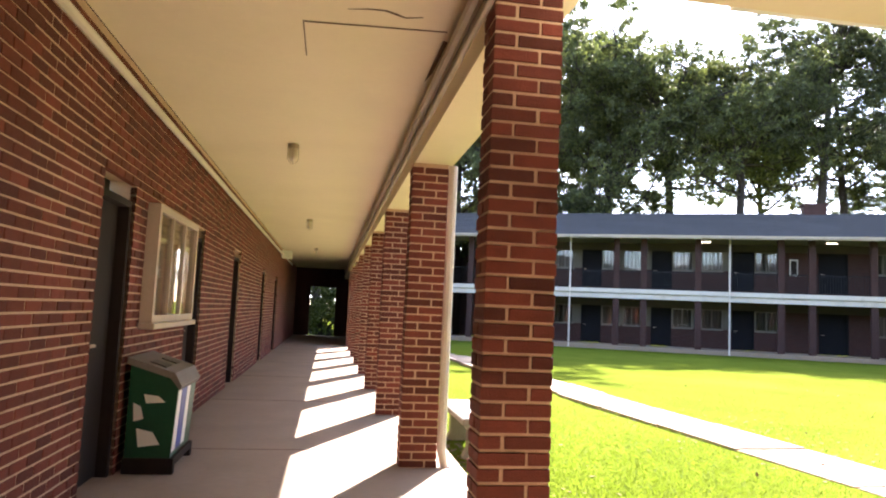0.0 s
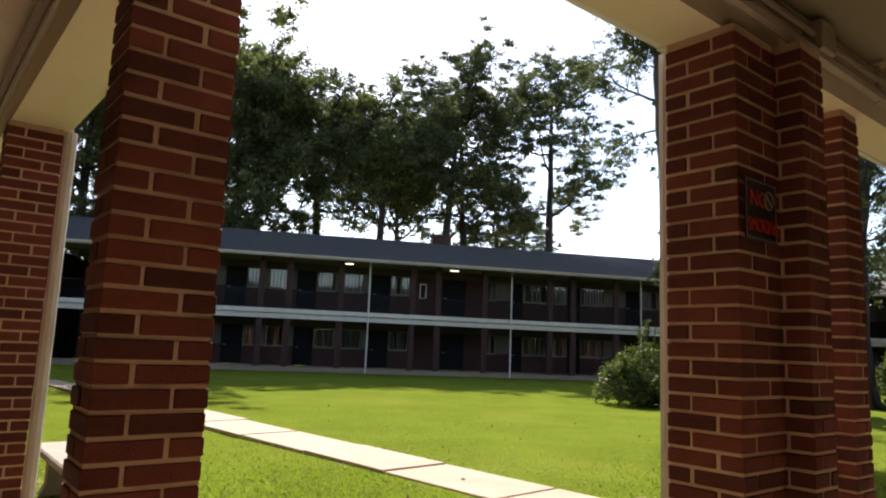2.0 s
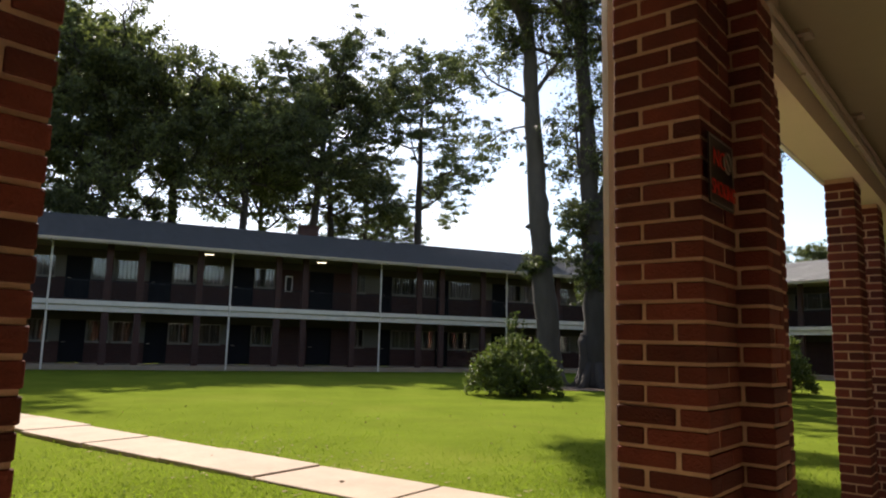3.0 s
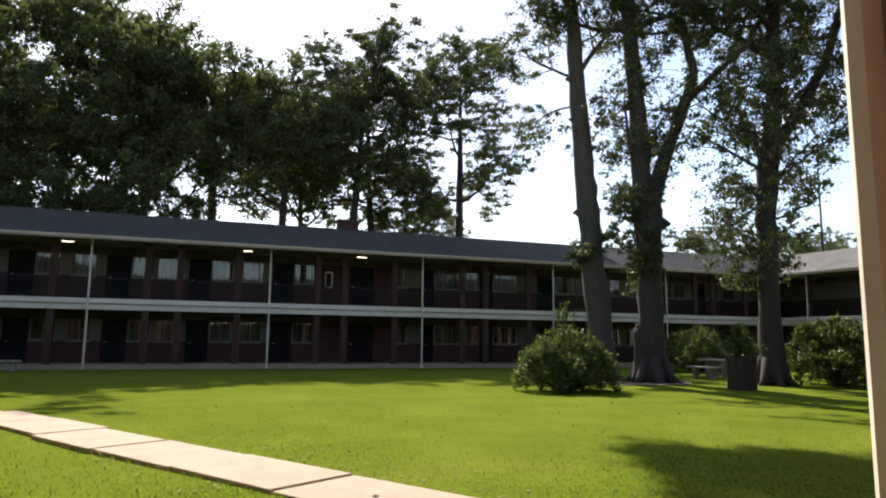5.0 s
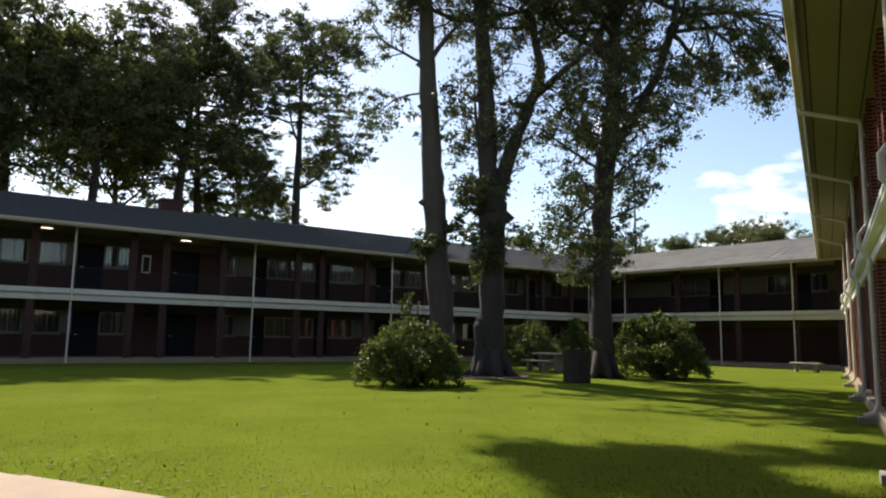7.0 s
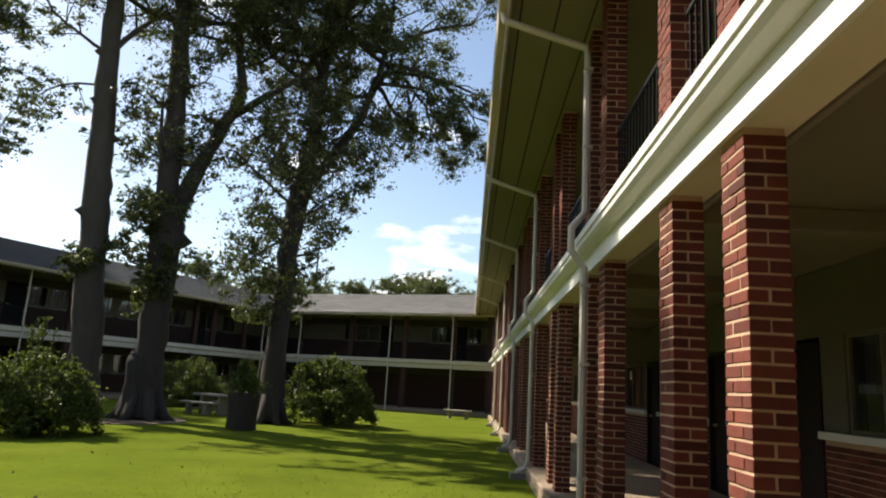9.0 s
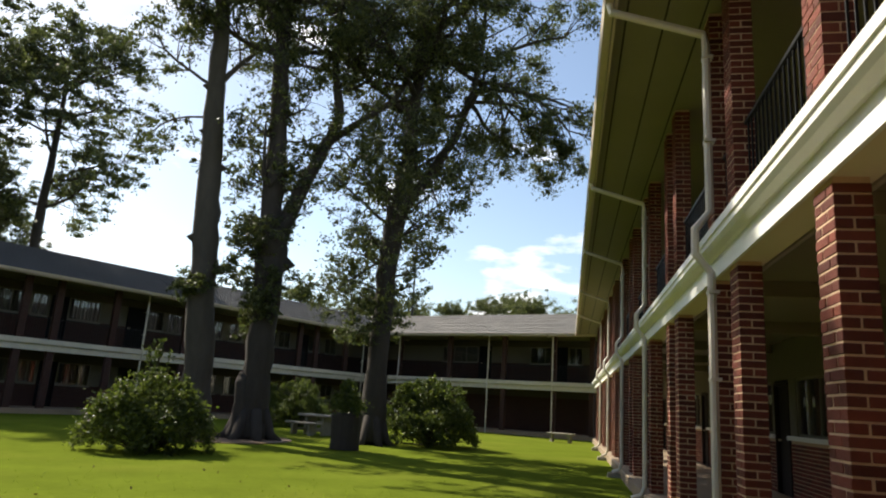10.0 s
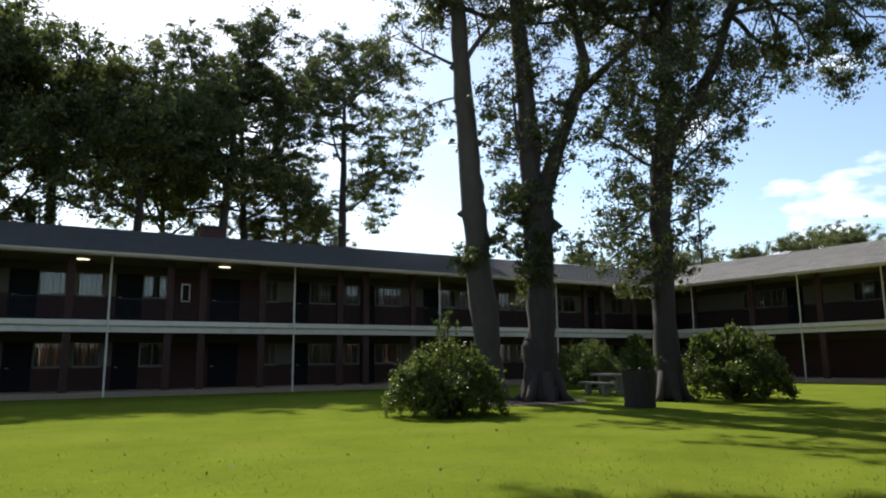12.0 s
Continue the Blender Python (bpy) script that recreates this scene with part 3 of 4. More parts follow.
lr = roof(left, -5.2, END_Y, SHINGLE)
lr.matrix_basis = pose(0.33, 0, 0, 0, 0, 90)
setting("wall_corner", Shape().box(WALL_X, -5.4, 0, 1.2, -5.2, CEIL).box(1.0, -5.2, 0, 1.2, BACK_Y - 0.2, CEIL), SHADED_BRICK, "brick wall closing the corner, its brown deepened for shade", "wall")
# dark covered passage at the far end
setting("wall_passage", Shape().box(0.33, 21.5, LAWN_Z, 0.53, END_Y, CEIL).box(WALL_X - 0.2, END_Y, 0, -1.5, END_Y + 0.2, CEIL).box(-0.35, END_Y, 0, 0.53, END_Y + 0.2, CEIL).box(-1.5, END_Y, 2.2, -0.35, END_Y + 0.2, CEIL), SHADED_BRICK, "brick wall of the covered passage", "wall")


def brick_face(u0, u1, z0, z1, holes, keep=None):
    """The stretchers of a wall in running bond, as (u0, z0, length), leaving the holes (u0, u1, z0, z1)."""
    out = []
    row = 0
    z = z0
    while z + 0.06 < z1:
        u = u0 - (0.1016 if row % 2 else 0.0)
        while u < u1:
            a, b = max(u, u0), min(u + 0.193, u1)
            for h0, h1, g0, g1 in holes:
                if z + 0.03 > g0 and z + 0.03 < g1:
                    if a < h1 and b > h0:
                        if a < h0:
                            b = min(b, h0)
                        elif b > h1:
                            a = max(a, h1)
                        else:
                            b = a
            if b - a > 0.03:
                out.append((a, z, b - a))
            u += 0.2032
        z += 0.0677
        row += 1
    return out


# brick wall of the covered walkway, with its doors and window
HOLES = [(2.3, 3.05, 0, 2.2), (5.2, 6.0, 0, 2.15), (8.6, 9.4, 0, 2.15), (13.3, 14.1, 0, 2.12), (17.0, 17.9, 0, 2.12)]
WIN = (3.4, 5.05, 1.12, 2.1)
WALL_0, WALL_1 = -5.2, END_Y
bed = Shape()
for a, b in segments(WALL_0, WALL_1, [h[:2] for h in HOLES]):
    bed.box(WALL_X - 0.2, a, 0.0, WALL_X - 0.008, b, CEIL)
for h in HOLES:
    bed.box(WALL_X - 0.2, h[0], h[3], WALL_X - 0.008, h[1], CEIL)
wall = setting("wall_west", bed, MORTAR, "red brick wall with pale raked mortar joints", "wall")
for a, b, z0, z1 in HOLES:
    d = opening_door(wall, a, b, 0, 0.05, DOOR)
    d.matrix_basis = pose(WALL_X, 0, 0, 0, 0, 90)
ww = thing("display_window", "white-framed window box with yellowed blinds on the brick wall", "window", pose(WALL_X, 0, 0, 0, 0, 90))
# the frame's tan colour carries the dim warm bounce light of the walkway
part("window_frame", frame_ring(3.4, 1.12, 5.05, 2.1, 0.06, -0.1, 0.0), TRIM, ww)
for u in (3.97, 4.48):
    part("mullion", Shape().box(u - 0.02, -0.09, 1.18, u + 0.02, 0.0, 2.04), TRIM, ww)
part("blind", Shape().box(3.46, -0.03, 1.18, 4.99, 0.0, 2.04), material("yellowed blind", (0.60, 0.46, 0.22), 0.6, vary=0.5, scale=2.5, bump=0.1, stain=0.3, stain_color=(0.25, 0.2, 0.1)), ww, "yellowed blind")
wp = part("pane", Shape().box(3.46, -0.07, 1.18, 4.99, -0.065, 2.04), glass, ww)
wp.visible_shadow = False
part("sill", Shape().box(3.37, -0.13, 1.07, 5.08, 0.0, 1.12, 0.006), TRIM, ww)
# conduit along the wall top and the ceiling edge
o = thing("conduit", "pale painted pipe run high along the brick wall", "pipe")
part("pipe", Shape().tube([(WALL_X + 0.05, -5.0, 2.83), (WALL_X + 0.05, 24.0, 2.83)], 0.03), PIPE, o)
o = thing("conduit", "thin dark conduit fixed along the beam", "pipe")
part("pipe", Shape().tube([(-0.03, 0.2, 2.68), (-0.03, 28.0, 2.68)], 0.018), STEEL, o)
part("pipe", Shape().tube([(-0.02, 0.2, 2.86), (-0.02, 28.0, 2.86)], 0.035), STEEL, o)
o = thing("conduit", "steel conduits along the beam beside the corner column", "pipe")
for z, y, q in ((2.66, -0.35, 0.03), (2.735, -0.36, 0.014), (2.8, -0.33, 0.014)):
    part("pipe", Shape().tube([(0.35, y, z), (30.0, y, z)], q), STEEL, o)
for x in (3.4, 4.9, 6.4, 8.0, 9.6):
    part("hanger", Shape().tube([(x, -0.35, 2.62), (x, -0.35, N_CEIL)], 0.012).box(x - 0.05, -0.4, N_CEIL - 0.02, x + 0.05, -0.3, N_CEIL), STEEL, o)
part("junction_box", Shape().box(2.62, -0.4, 2.66, 2.76, -0.31, 2.8, 0.006), STEEL, o)


def ceiling_lamp(x, y):
    o = thing("ceiling_lamp", "caged jar lamp on the walkway ceiling, unlit", "lamp", pose(x, y, CEIL), "walkway lamps")
    part("base", Shape().tube([(0, 0, 0), (0, 0, -0.05)], 0.06, 12), STEEL, o)
    part("jar", Shape().tube([(0, 0, -0.05), (0, 0, -0.12), (0, 0, -0.17), (0, 0, -0.19)], [0.042, 0.048, 0.038, 0.015], 12), CURTAIN, o, "clouded glass jar")
    c = Shape()
    for i in range(4):
        a = i * math.pi / 2
        dx, dy = 0.056 * math.cos(a), 0.056 * math.sin(a)
        c.tube([(dx, dy, -0.05), (dx, dy, -0.17), (dx * 0.2, dy * 0.2, -0.215)], 0.004, 5)
    part("cage", c, STEEL, o)


for y in (4.9, 11.3, 18.2):
    ceiling_lamp(-1.12, y)
# access hatch seams in the ceiling
ceil_ob = bpy.data.objects["ceiling_2"]
SEAM = material("dark ceiling crack", (0.10, 0.06, 0.035), 0.9, vary=0.3)
part("seam", Shape().prism([(-0.9, 1.62), (-0.03, 1.555), (-0.03, 1.567), (-0.9, 1.638)], "z", CEIL - 0.004, CEIL), SEAM, ceil_ob, "dark joint between ceiling boards")
part("seam", Shape().prism([(-0.905, 1.62), (-0.897, 1.62), (-0.897, 2.2), (-0.905, 2.2)], "z", CEIL - 0.004, CEIL), SEAM, ceil_ob)
part("crack", Shape().prism([(-0.64, 1.39), (-0.52, 1.355), (-0.42, 1.35), (-0.36, 1.38), (-0.3, 1.42), (-0.2, 1.39), (-0.3, 1.43), (-0.37, 1.395), (-0.43, 1.362), (-0.52, 1.365)], "z", CEIL - 0.004, CEIL), SEAM, ceil_ob, "jagged crack in the ceiling")
part("crack", Shape().prism([(-0.03, 1.7), (0.0, 1.72), (-0.01, 2.3), (-0.04, 2.5)], "z", CEIL - 0.004, CEIL), SEAM, ceil_ob)
box = thing("alarm_box", "small white box fixed high on the brick wall", "box", pose(WALL_X, 19.0, 2.85))
part("case", Shape().box(0.0, -0.15, -0.12, 0.3, 0.15, 0.12, 0.01), WHITE, box)

# recycling bin beside the door
rb = thing("recycling_bin", "scuffed green and blue recycling bin with a sloped grey lid", "bin", pose(-2.1, 3.3, 0))
part("body", Shape().prism([(0.0, 0.12), (0.33, 0.12), (0.355, 0.65), (0.3, 0.72), (0.0, 0.82)], "y", -0.2, 0.5), GREEN, rb, "scuffed dark green side panels")
for y0, y1, mt, text in ((-0.18, -0.07, WHITE, "pale worn front strip"), (-0.06, 0.13, BLUE, "blue front panel"), (0.14, 0.27, WHITE, "pale worn front strip"), (0.28, 0.48, GREEN, "green front panel")):
    part("front_panel", Shape().prism([(0.331, 0.16), (0.336, 0.16), (0.36, 0.62), (0.355, 0.62)], "y", y0, y1), mt, rb, text)
lid = part("lid", Shape().prism([(-0.02, 0.82), (0.30, 0.72), (0.37, 0.63), (0.385, 0.66), (0.33, 0.76), (-0.02, 0.87)], "y", -0.23, 0.53), GREYPLASTIC, rb, "worn grey lid with two slots")
for y in (-0.03, 0.33):
    part("slot", Shape().prism([(0.12, 0.829), (0.24, 0.791), (0.24, 0.797), (0.12, 0.835)], "y", y - 0.1, y + 0.1), BLACK, lid)
part("stand", Shape().box(-0.01, -0.21, 0.0, 0.36, -0.15, 0.12, 0.005).box(-0.01, 0.45, 0.0, 0.36, 0.51, 0.12, 0.005).box(0.31, -0.15, 0.06, 0.36, 0.45, 0.12, 0.005), DOOR, rb, "dark wooden stand")
for x, z, w, h in ((0.17, 0.56, 0.1, 0.035), (0.07, 0.46, 0.05, 0.07), (0.14, 0.27, 0.11, 0.07)):
    part("label", Shape().face((x - w * 0.4, -0.204, z - h), (x + w, -0.204, z - h * 0.7), (x + w * 0.5, -0.204, z + h * 0.6), (x - w * 0.6, -0.204, z + h)), WHITE, rb, "torn pale label")

# ---- brick columns ----
MASTER = {}


def brick_piece(lx, ly):
    key = (round(lx, 3), round(ly, 3))
    if key not in MASTER:
        MASTER[key] = Shape().box(0, 0, 0, lx - 0.013, ly - 0.013, 0.0545, 0.003).mesh("brick", BRICK)
    return MASTER[key]


def brick_column(x0, y0, lx, ly, z0, z1, label, single=True, group="brick columns"):
    """A brick pier: a full brick across one end and two along, turned about from course to course."""
    o = thing("brick_column", label, "column", pose(x0, y0, z0), group)
    part("mortar_core", Shape().box(0.0105, 0.0105, 0, lx - 0.0135, ly - 0.0135, z1 - z0), MORTAR, o)
    rnd = random.Random(int(x0 * 100 + y0 * 1000 + z0 * 10))
    course, z, joined = 0, 0.004, Shape()
    along = lx >= ly
    L, W = max(lx, ly), min(lx, ly)
    while z + 0.055 < z1 - z0:
        flip = course % 2
        if W > 0.25:
            q = [(0, 0, 0.2, 0.1), (0.2, 0, 0.1, 0.2), (0.1, 0.2, 0.2, 0.1), (0, 0.1, 0.1, 0.2)] if flip else [(0, 0, 0.1, 0.2), (0.1, 0, 0.2, 0.1), (0.2, 0.1, 0.1, 0.2), (0, 0.2, 0.2, 0.1)]
            q = [(a * L / 0.3, b * W / 0.3, c * L / 0.3, d * W / 0.3) for a, b, c, d in q]
        else:
            e = L / 3
            q = [(0, 0, e, W), (e, 0, 2 * e, W / 2), (e, W / 2, 2 * e, W / 2)] if flip else [(2 * e, 0, e, W), (0, 0, 2 * e, W / 2), (0, W / 2, 2 * e, W / 2)]
        for a, b, c, d in q:
            if not along:
                a, b, c, d = b, a, d, c
            j = [rnd.uniform(-0.0025, 0.0025) for _ in range(2)]
            if single:
                ob = new("brick", brick_piece(c, d))
                ob.parent = o
                ob.matrix_basis = pose(a + 0.005 + j[0], b + 0.005 + j[1], z, 0, 0, rnd.uniform(-0.5, 0.5))
            else:
                joined.box(a + 0.005 + j[0], b + 0.005 + j[1], z, a + c - 0.008 + j[0], b + d - 0.008 + j[1], z + 0.0545)
        z += 0.0677
        course += 1
    if not single:
        tagged(part("brickwork", joined, BRICK, o), kind="stuff")
    return o


LAB = "square red brick column with pale mortar joints, edges worn"
brick_column(0.0, 0.41, 0.33, 0.22, 0, CEIL, LAB)
brick_column(2.0, -0.32, 0.34, 0.32, 0, BEAM, "red brick corner column carrying a no smoking sign")
brick_column(2.335, -0.425, 0.215, 0.215, 0, BEAM, LAB)
brick_column(3.28, -0.22, 0.215, 0.215, 0, BEAM, "slim square red brick column beside the walkway corner")
for i, y in enumerate((3.36, 6.2, 8.85, 11.4, 13.9, 16.4, 18.9, 21.3)):
    brick_column(0.0, y, 0.33, 0.22, 0, BEAM, LAB, single=i < 2)
near_cols = [5.65, 6.81, 9.0, 9.9, 12.35, 13.2, 15.5, 16.45, 18.8, 19.75, 22.1, 23.0, 25.3, 26.3, 28.6, 29.5, 31.9, 32.8, 35.1, 36.0, 38.3, 39.2]
for i, x in enumerate(near_cols):
    brick_column(x, -0.215, 0.31, 0.215, 0, BEAM, LAB, single=i < 6)
for i, x in enumerate(near_cols):
    brick_column(x, -0.215, 0.31, 0.215, N_DECK + 0.05, SOFF, "upper gallery red brick column", single=2 <= i < 4, group="upper brick columns")
for a, b in zip(near_cols, near_cols[1:]):
    if b - a > 1.2:
        s = thing("balcony_railing", "black iron railing between upper brick columns", "railing", pose(0, 0, 0, 0, 0, 180), "upper railings")
        railing(s, -b + 0.02, -a - 0.33, N_DECK, apart=a < 27)
    else:
        s = thing("balcony_railing", "short black iron railing between paired columns", "railing", pose(0, 0, 0, 0, 0, 180), "upper railings")
        railing(s, -b + 0.02, -a - 0.33, N_DECK, apart=a < 27)
# rain pipes by the walkway columns
for x, y in ((0.37, 3.42), (2.1, 0.04)):
    o = thing("rain_pipe", "cream-painted downspout strapped to a brick column", "downspout", pose(x, y, 0))
    part("pipe", Shape().tube([(0, 0, BEAM), (0, 0, LAWN_Z + 0.35), (0.03, -0.01, LAWN_Z + 0.2), (0.2, -0.04, LAWN_Z + 0.1)], 0.04, 8), PIPE, o)

# no smoking sign on the corner column
sg = thing("no_smoking_sign", "black no smoking sign with worn red letters", "sign", pose(2.02, -0.335, 1.74))
part("plate", Shape().box(0, 0, 0, 0.25, 0.006, 0.24, 0.002), BLACK, sg)
part("rim", Shape().box(0.006, -0.002, 0.006, 0.244, 0, 0.011).box(0.006, -0.002, 0.229, 0.244, 0, 0.234).box(0.006, -0.002, 0.011, 0.011, 0, 0.229).box(0.239, -0.002, 0.011, 0.244, 0, 0.229), GREYPLASTIC, sg)


def lettering(text, x, z, size, parent, mat, wide=1.0):
    cu = bpy.data.curves.new("lettering", "FONT")
    cu.body, cu.size, cu.extrude = text, size, 0.0008
    tmp = bpy.data.objects.new("lettering", cu)
    me = bpy.data.meshes.new_from_object(tmp)
    me.materials.clear()
    me.materials.append(mat)
    ob = part("lettering", me, mat, parent, "red painted letters")
    ob.matrix_basis = pose(x, -0.002, z, 90) @ Matrix.Diagonal((wide, 1, 1, 1))


lettering("NO", 0.035, 0.135, 0.085, sg, RED)
lettering("SMOKING", 0.018, 0.035, 0.075, sg, RED, 0.72)
ring = Shape()
ring.tube([(0.185 + 0.036 * math.cos(a * math.pi / 8), -0.002, 0.168 + 0.036 * math.sin(a * math.pi / 8)) for a in range(17)], 0.004, 6).tube([(0.16, -0.002, 0.193), (0.21, -0.002, 0.143)], 0.004, 6)
part("symbol", ring, GREYPLASTIC, sg, "pale crossed-circle symbol")

# ---- lawn things ----
path = thing("garden_path", "straight path of tan concrete slabs across the lawn", "path", pose(5.75, 0.13, LAWN_Z - 0.055, 0, 0, 4.6), kind="structure")
yy, k = 0.0, 0
while yy < 30:
    part("slab", Shape().box(-1.02, yy + 0.012, -0.02, 0.0, yy + 1.73, 0.07, 0.008), PATHWAY, path, m=pose(0, 0, random.uniform(-0.006, 0.006), random.uniform(-0.15, 0.15), 0, random.uniform(-0.3, 0.3)))
    yy += 1.75
    k += 1


def picnic_table(m):
    o = thing("picnic_table", "pale concrete picnic table with two benches under the trees", "table", m)
    part("tabletop", Shape().box(-0.9, -0.37, 0.68, 0.9, 0.37, 0.76, 0.015), STONE, o)
    for s in (-1, 1):
        part("bench_seat", Shape().box(-0.9, s * 0.78 - 0.17, 0.4, 0.9, s * 0.78 + 0.17, 0.47, 0.012), STONE, o)
        part("leg", Shape().box(s * 0.5 - 0.07, -0.26, 0.0, s * 0.5 + 0.07, 0.26, 0.68, 0.01), STONE, o)
        part("brace", Shape().box(s * 0.5 - 0.05, -0.9, 0.14, s * 0.5 + 0.05, 0.9, 0.24, 0.01), STONE, o)
        for q in (-1, 1):
            part("bench_leg", Shape().box(s * 0.5 - 0.06, q * 0.78 - 0.12, 0.0, s * 0.5 + 0.06, q * 0.78 + 0.12, 0.4, 0.01), STONE, o)


picnic_table(pose(28.9, 10.9, LAWN_Z, 0, 0, 60))


def stone_bench(m, label):
    o = thing("stone_bench", label, "bench", m)
    part("seat", Shape().box(-0.75, -0.2, 0.36, 0.75, 0.2, 0.44, 0.015), STONE, o)
    for x in (-0.5, 0.5):
        part("leg", Shape().prism([(-0.15, 0), (0.15, 0), (0.1, 0.1), (0.1, 0.28), (0.16, 0.36), (-0.16, 0.36), (-0.1, 0.28), (-0.1, 0.1)], "x", x - 0.06, x + 0.06), STONE, o)


stone_bench(pose(38.3, 1.75, LAWN_Z, 0, 0, 60), "low pale concrete bench on the lawn by the end block")
stone_bench(pose(8.6, 31.6, LAWN_Z, 0, 0, -25), "low concrete bench before the far block")
stone_bench(pose(0.97, 5.25, LAWN_Z, 0, 0, 90), "curved-leg concrete bench beside the walkway columns")
pl = thing("planter", "rough tapered stump-like planter holding a leafy shrub", "planter", pose(22.6, 7.75, LAWN_Z))
part("pot", Shape().tube([(0, 0, 0), (0, 0, 0.3), (0, 0, 0.98), (0, 0, 1.03)], [0.43, 0.42, 0.46, 0.42], 16), BARK, pl)
pole = thing("light_pole", "tall thin lamp pole far behind the end block", "pole", pose(75, 18.4, LAWN_Z))
part("mast", Shape().tube([(0, 0, 0), (0, 0, 19.0)], [0.16, 0.08], 10), IRON, pole)


# ---- trees ----
def leaves_at(centres, radii, per, size, r, flat=0.75, droop=0.0):
    """Leaf corners scattered in clumps: an array (n, 4, 3)."""
    c = np.repeat(np.asarray(centres), per, axis=0)
    s = np.repeat(np.asarray(radii), per)
    n = len(c)
    d = r.normal(size=(n, 3))
    d /= np.linalg.norm(d, axis=1)[:, None]
    p = c + d * (s * np.abs(r.normal(0, 0.62, n)))[:, None] * np.array([1, 1, flat])
    a = r.normal(size=(n, 3))
    a[:, 2] -= droop
    a /= np.linalg.norm(a, axis=1)[:, None]
    b = np.cross(a, r.normal(size=(n, 3)))
    b /= np.linalg.norm(b, axis=1)[:, None]
    L = (size * r.uniform(0.6, 1.3, n))[:, None]
    w = L * 0.5
    return np.stack([p - a * L * 0.5, p + b * w * 0.5, p + a * L * 0.5, p - b * w * 0.5], axis=1)


def limb(shape, start, direction, length, r0, r, tips, depth, bend=0.25, up=0.15, taper=0.45):
    """A crooked limb with its own side limbs; the ends of the last ones go into tips."""
    pts, p, d = [Vector(start)], Vector(start), Vector(direction).normalized()
    n = 5 if depth > 1 else 4
    for i in range(n):
        d = (d + Vector(r.normal(0, bend * 0.5, 3)) + Vector((0, 0, up * 0.3))).normalized()
        p = p + d * (length / n)
        pts.append(p.copy())
    rad = [r0 * (1 - (1 - taper) * i / n) for i in range(n + 1)]
    shape.tube(pts, rad, 8 if r0 > 0.08 else 5, cap=True)
    if depth <= 1:
        tips += [(pts[-1], length), (pts[-2], length), (pts[n // 2 + 1], length * 0.8)]
        return
    if depth == 2:
        tips += [(pts[2], length), (pts[4], length)]
    for i in range(2, n + 1):
        for _ in range(2 if i < n else 3):
            side = d.orthogonal()
            side.rotate(Matrix.Rotation(r.uniform(0, 6.28), 3, d))
            nd = (d * r.uniform(0.35, 0.9) + side * r.uniform(0.6, 1.0) + Vector((0, 0, up))).normalized()
            limb(shape, pts[i], nd, length * r.uniform(0.45, 0.7), rad[i] * 0.55, r, tips, depth - 1, bend, up, 0.35)


def tree(name, label, m, trunk, radii, limbs, seed, leaf, size, per, clump, bark=BARK, droop=0.0, flat=0.75, knots=(), bare=0):
    """A tree: tapered trunk along given points, limbs (height index, direction, length, radius, depth), leaf clumps on the twigs."""
    r = np.random.default_rng(seed)
    o = thing(name, label, "tree", m, "trees round the yard")
    s = Shape()
    pts = [Vector(p) for p in trunk]
    fine, fr = [], []
    for i in range(len(pts) - 1):
        for k in range(4):
            f = k / 4
            fine.append(pts[i].lerp(pts[i + 1], f) + Vector((*r.normal(0, radii[i] * 0.05, 2), 0)))
            fr.append((radii[i] + (radii[i + 1] - radii[i]) * f) * r.uniform(0.95, 1.06))
    fine.append(pts[-1])
    fr.append(radii[-1])
    s.tube(fine, fr, 14)
    for h, a, q in knots:
        c = pts[h] + Vector((math.cos(a), math.sin(a), 0)) * radii[h] * 0.85
        s.tube([c - Vector((math.cos(a), math.sin(a), 0)) * q, c + Vector((math.cos(a), math.sin(a), 0.3)) * q * 0.6], [q * 1.3, q * 0.7], 8)
    for i in range(6):
        a = i * 1.05 + 0.3
        s.tube([pts[0] + Vector((math.cos(a), math.sin(a), 0)) * radii[0] * 1.7 + Vector((0, 0, -0.1)), pts[0] + Vector((math.cos(a) * radii[0] * 0.7, math.sin(a) * radii[0] * 0.7, 0.7))], [radii[0] * 0.22, radii[0] * 0.35], 7)
    tips = []
    for h, d, length, rad, depth in limbs:
        i = int(h)
        p = pts[i].lerp(pts[min(i + 1, len(pts) - 1)], h - i)
        limb(s, p, d, length, rad, r, tips, depth)
    part("trunk", s, bark, o, "rough grey trunk and limbs", smooth=True)
    cs = [tuple(p + Vector(r.normal(0, 0.2, 3))) for p, _ in tips]
    rs = [clump * r.uniform(0.5, 1.25) for _ in tips]
    many = max(8, int(per * 1000 / len(cs)))
    part("crown", quads("crown", leaves_at(cs, rs, many, size, r, flat, droop), leaf), leaf, o, "open crown of many small leaves")
    return o


def ring(r, h0, h1, count, length, rad, depth, tilt=(0.1, 0.6), a0=0.0, a1=6.283):
    out = []
    for i in range(count):
        a = a0 + (a1 - a0) * (i + r.uniform(-0.3, 0.3)) / count
        t = r.uniform(*tilt)
        out.append((r.uniform(h0, h1), (math.cos(a), math.sin(a), t), length * r.uniform(0.75, 1.2), rad, depth))
    return out


R = random.Random(5)
ACROSS, BACK = Vector((0.563, -0.826, 0)), Vector((0.826, 0.563, 0))


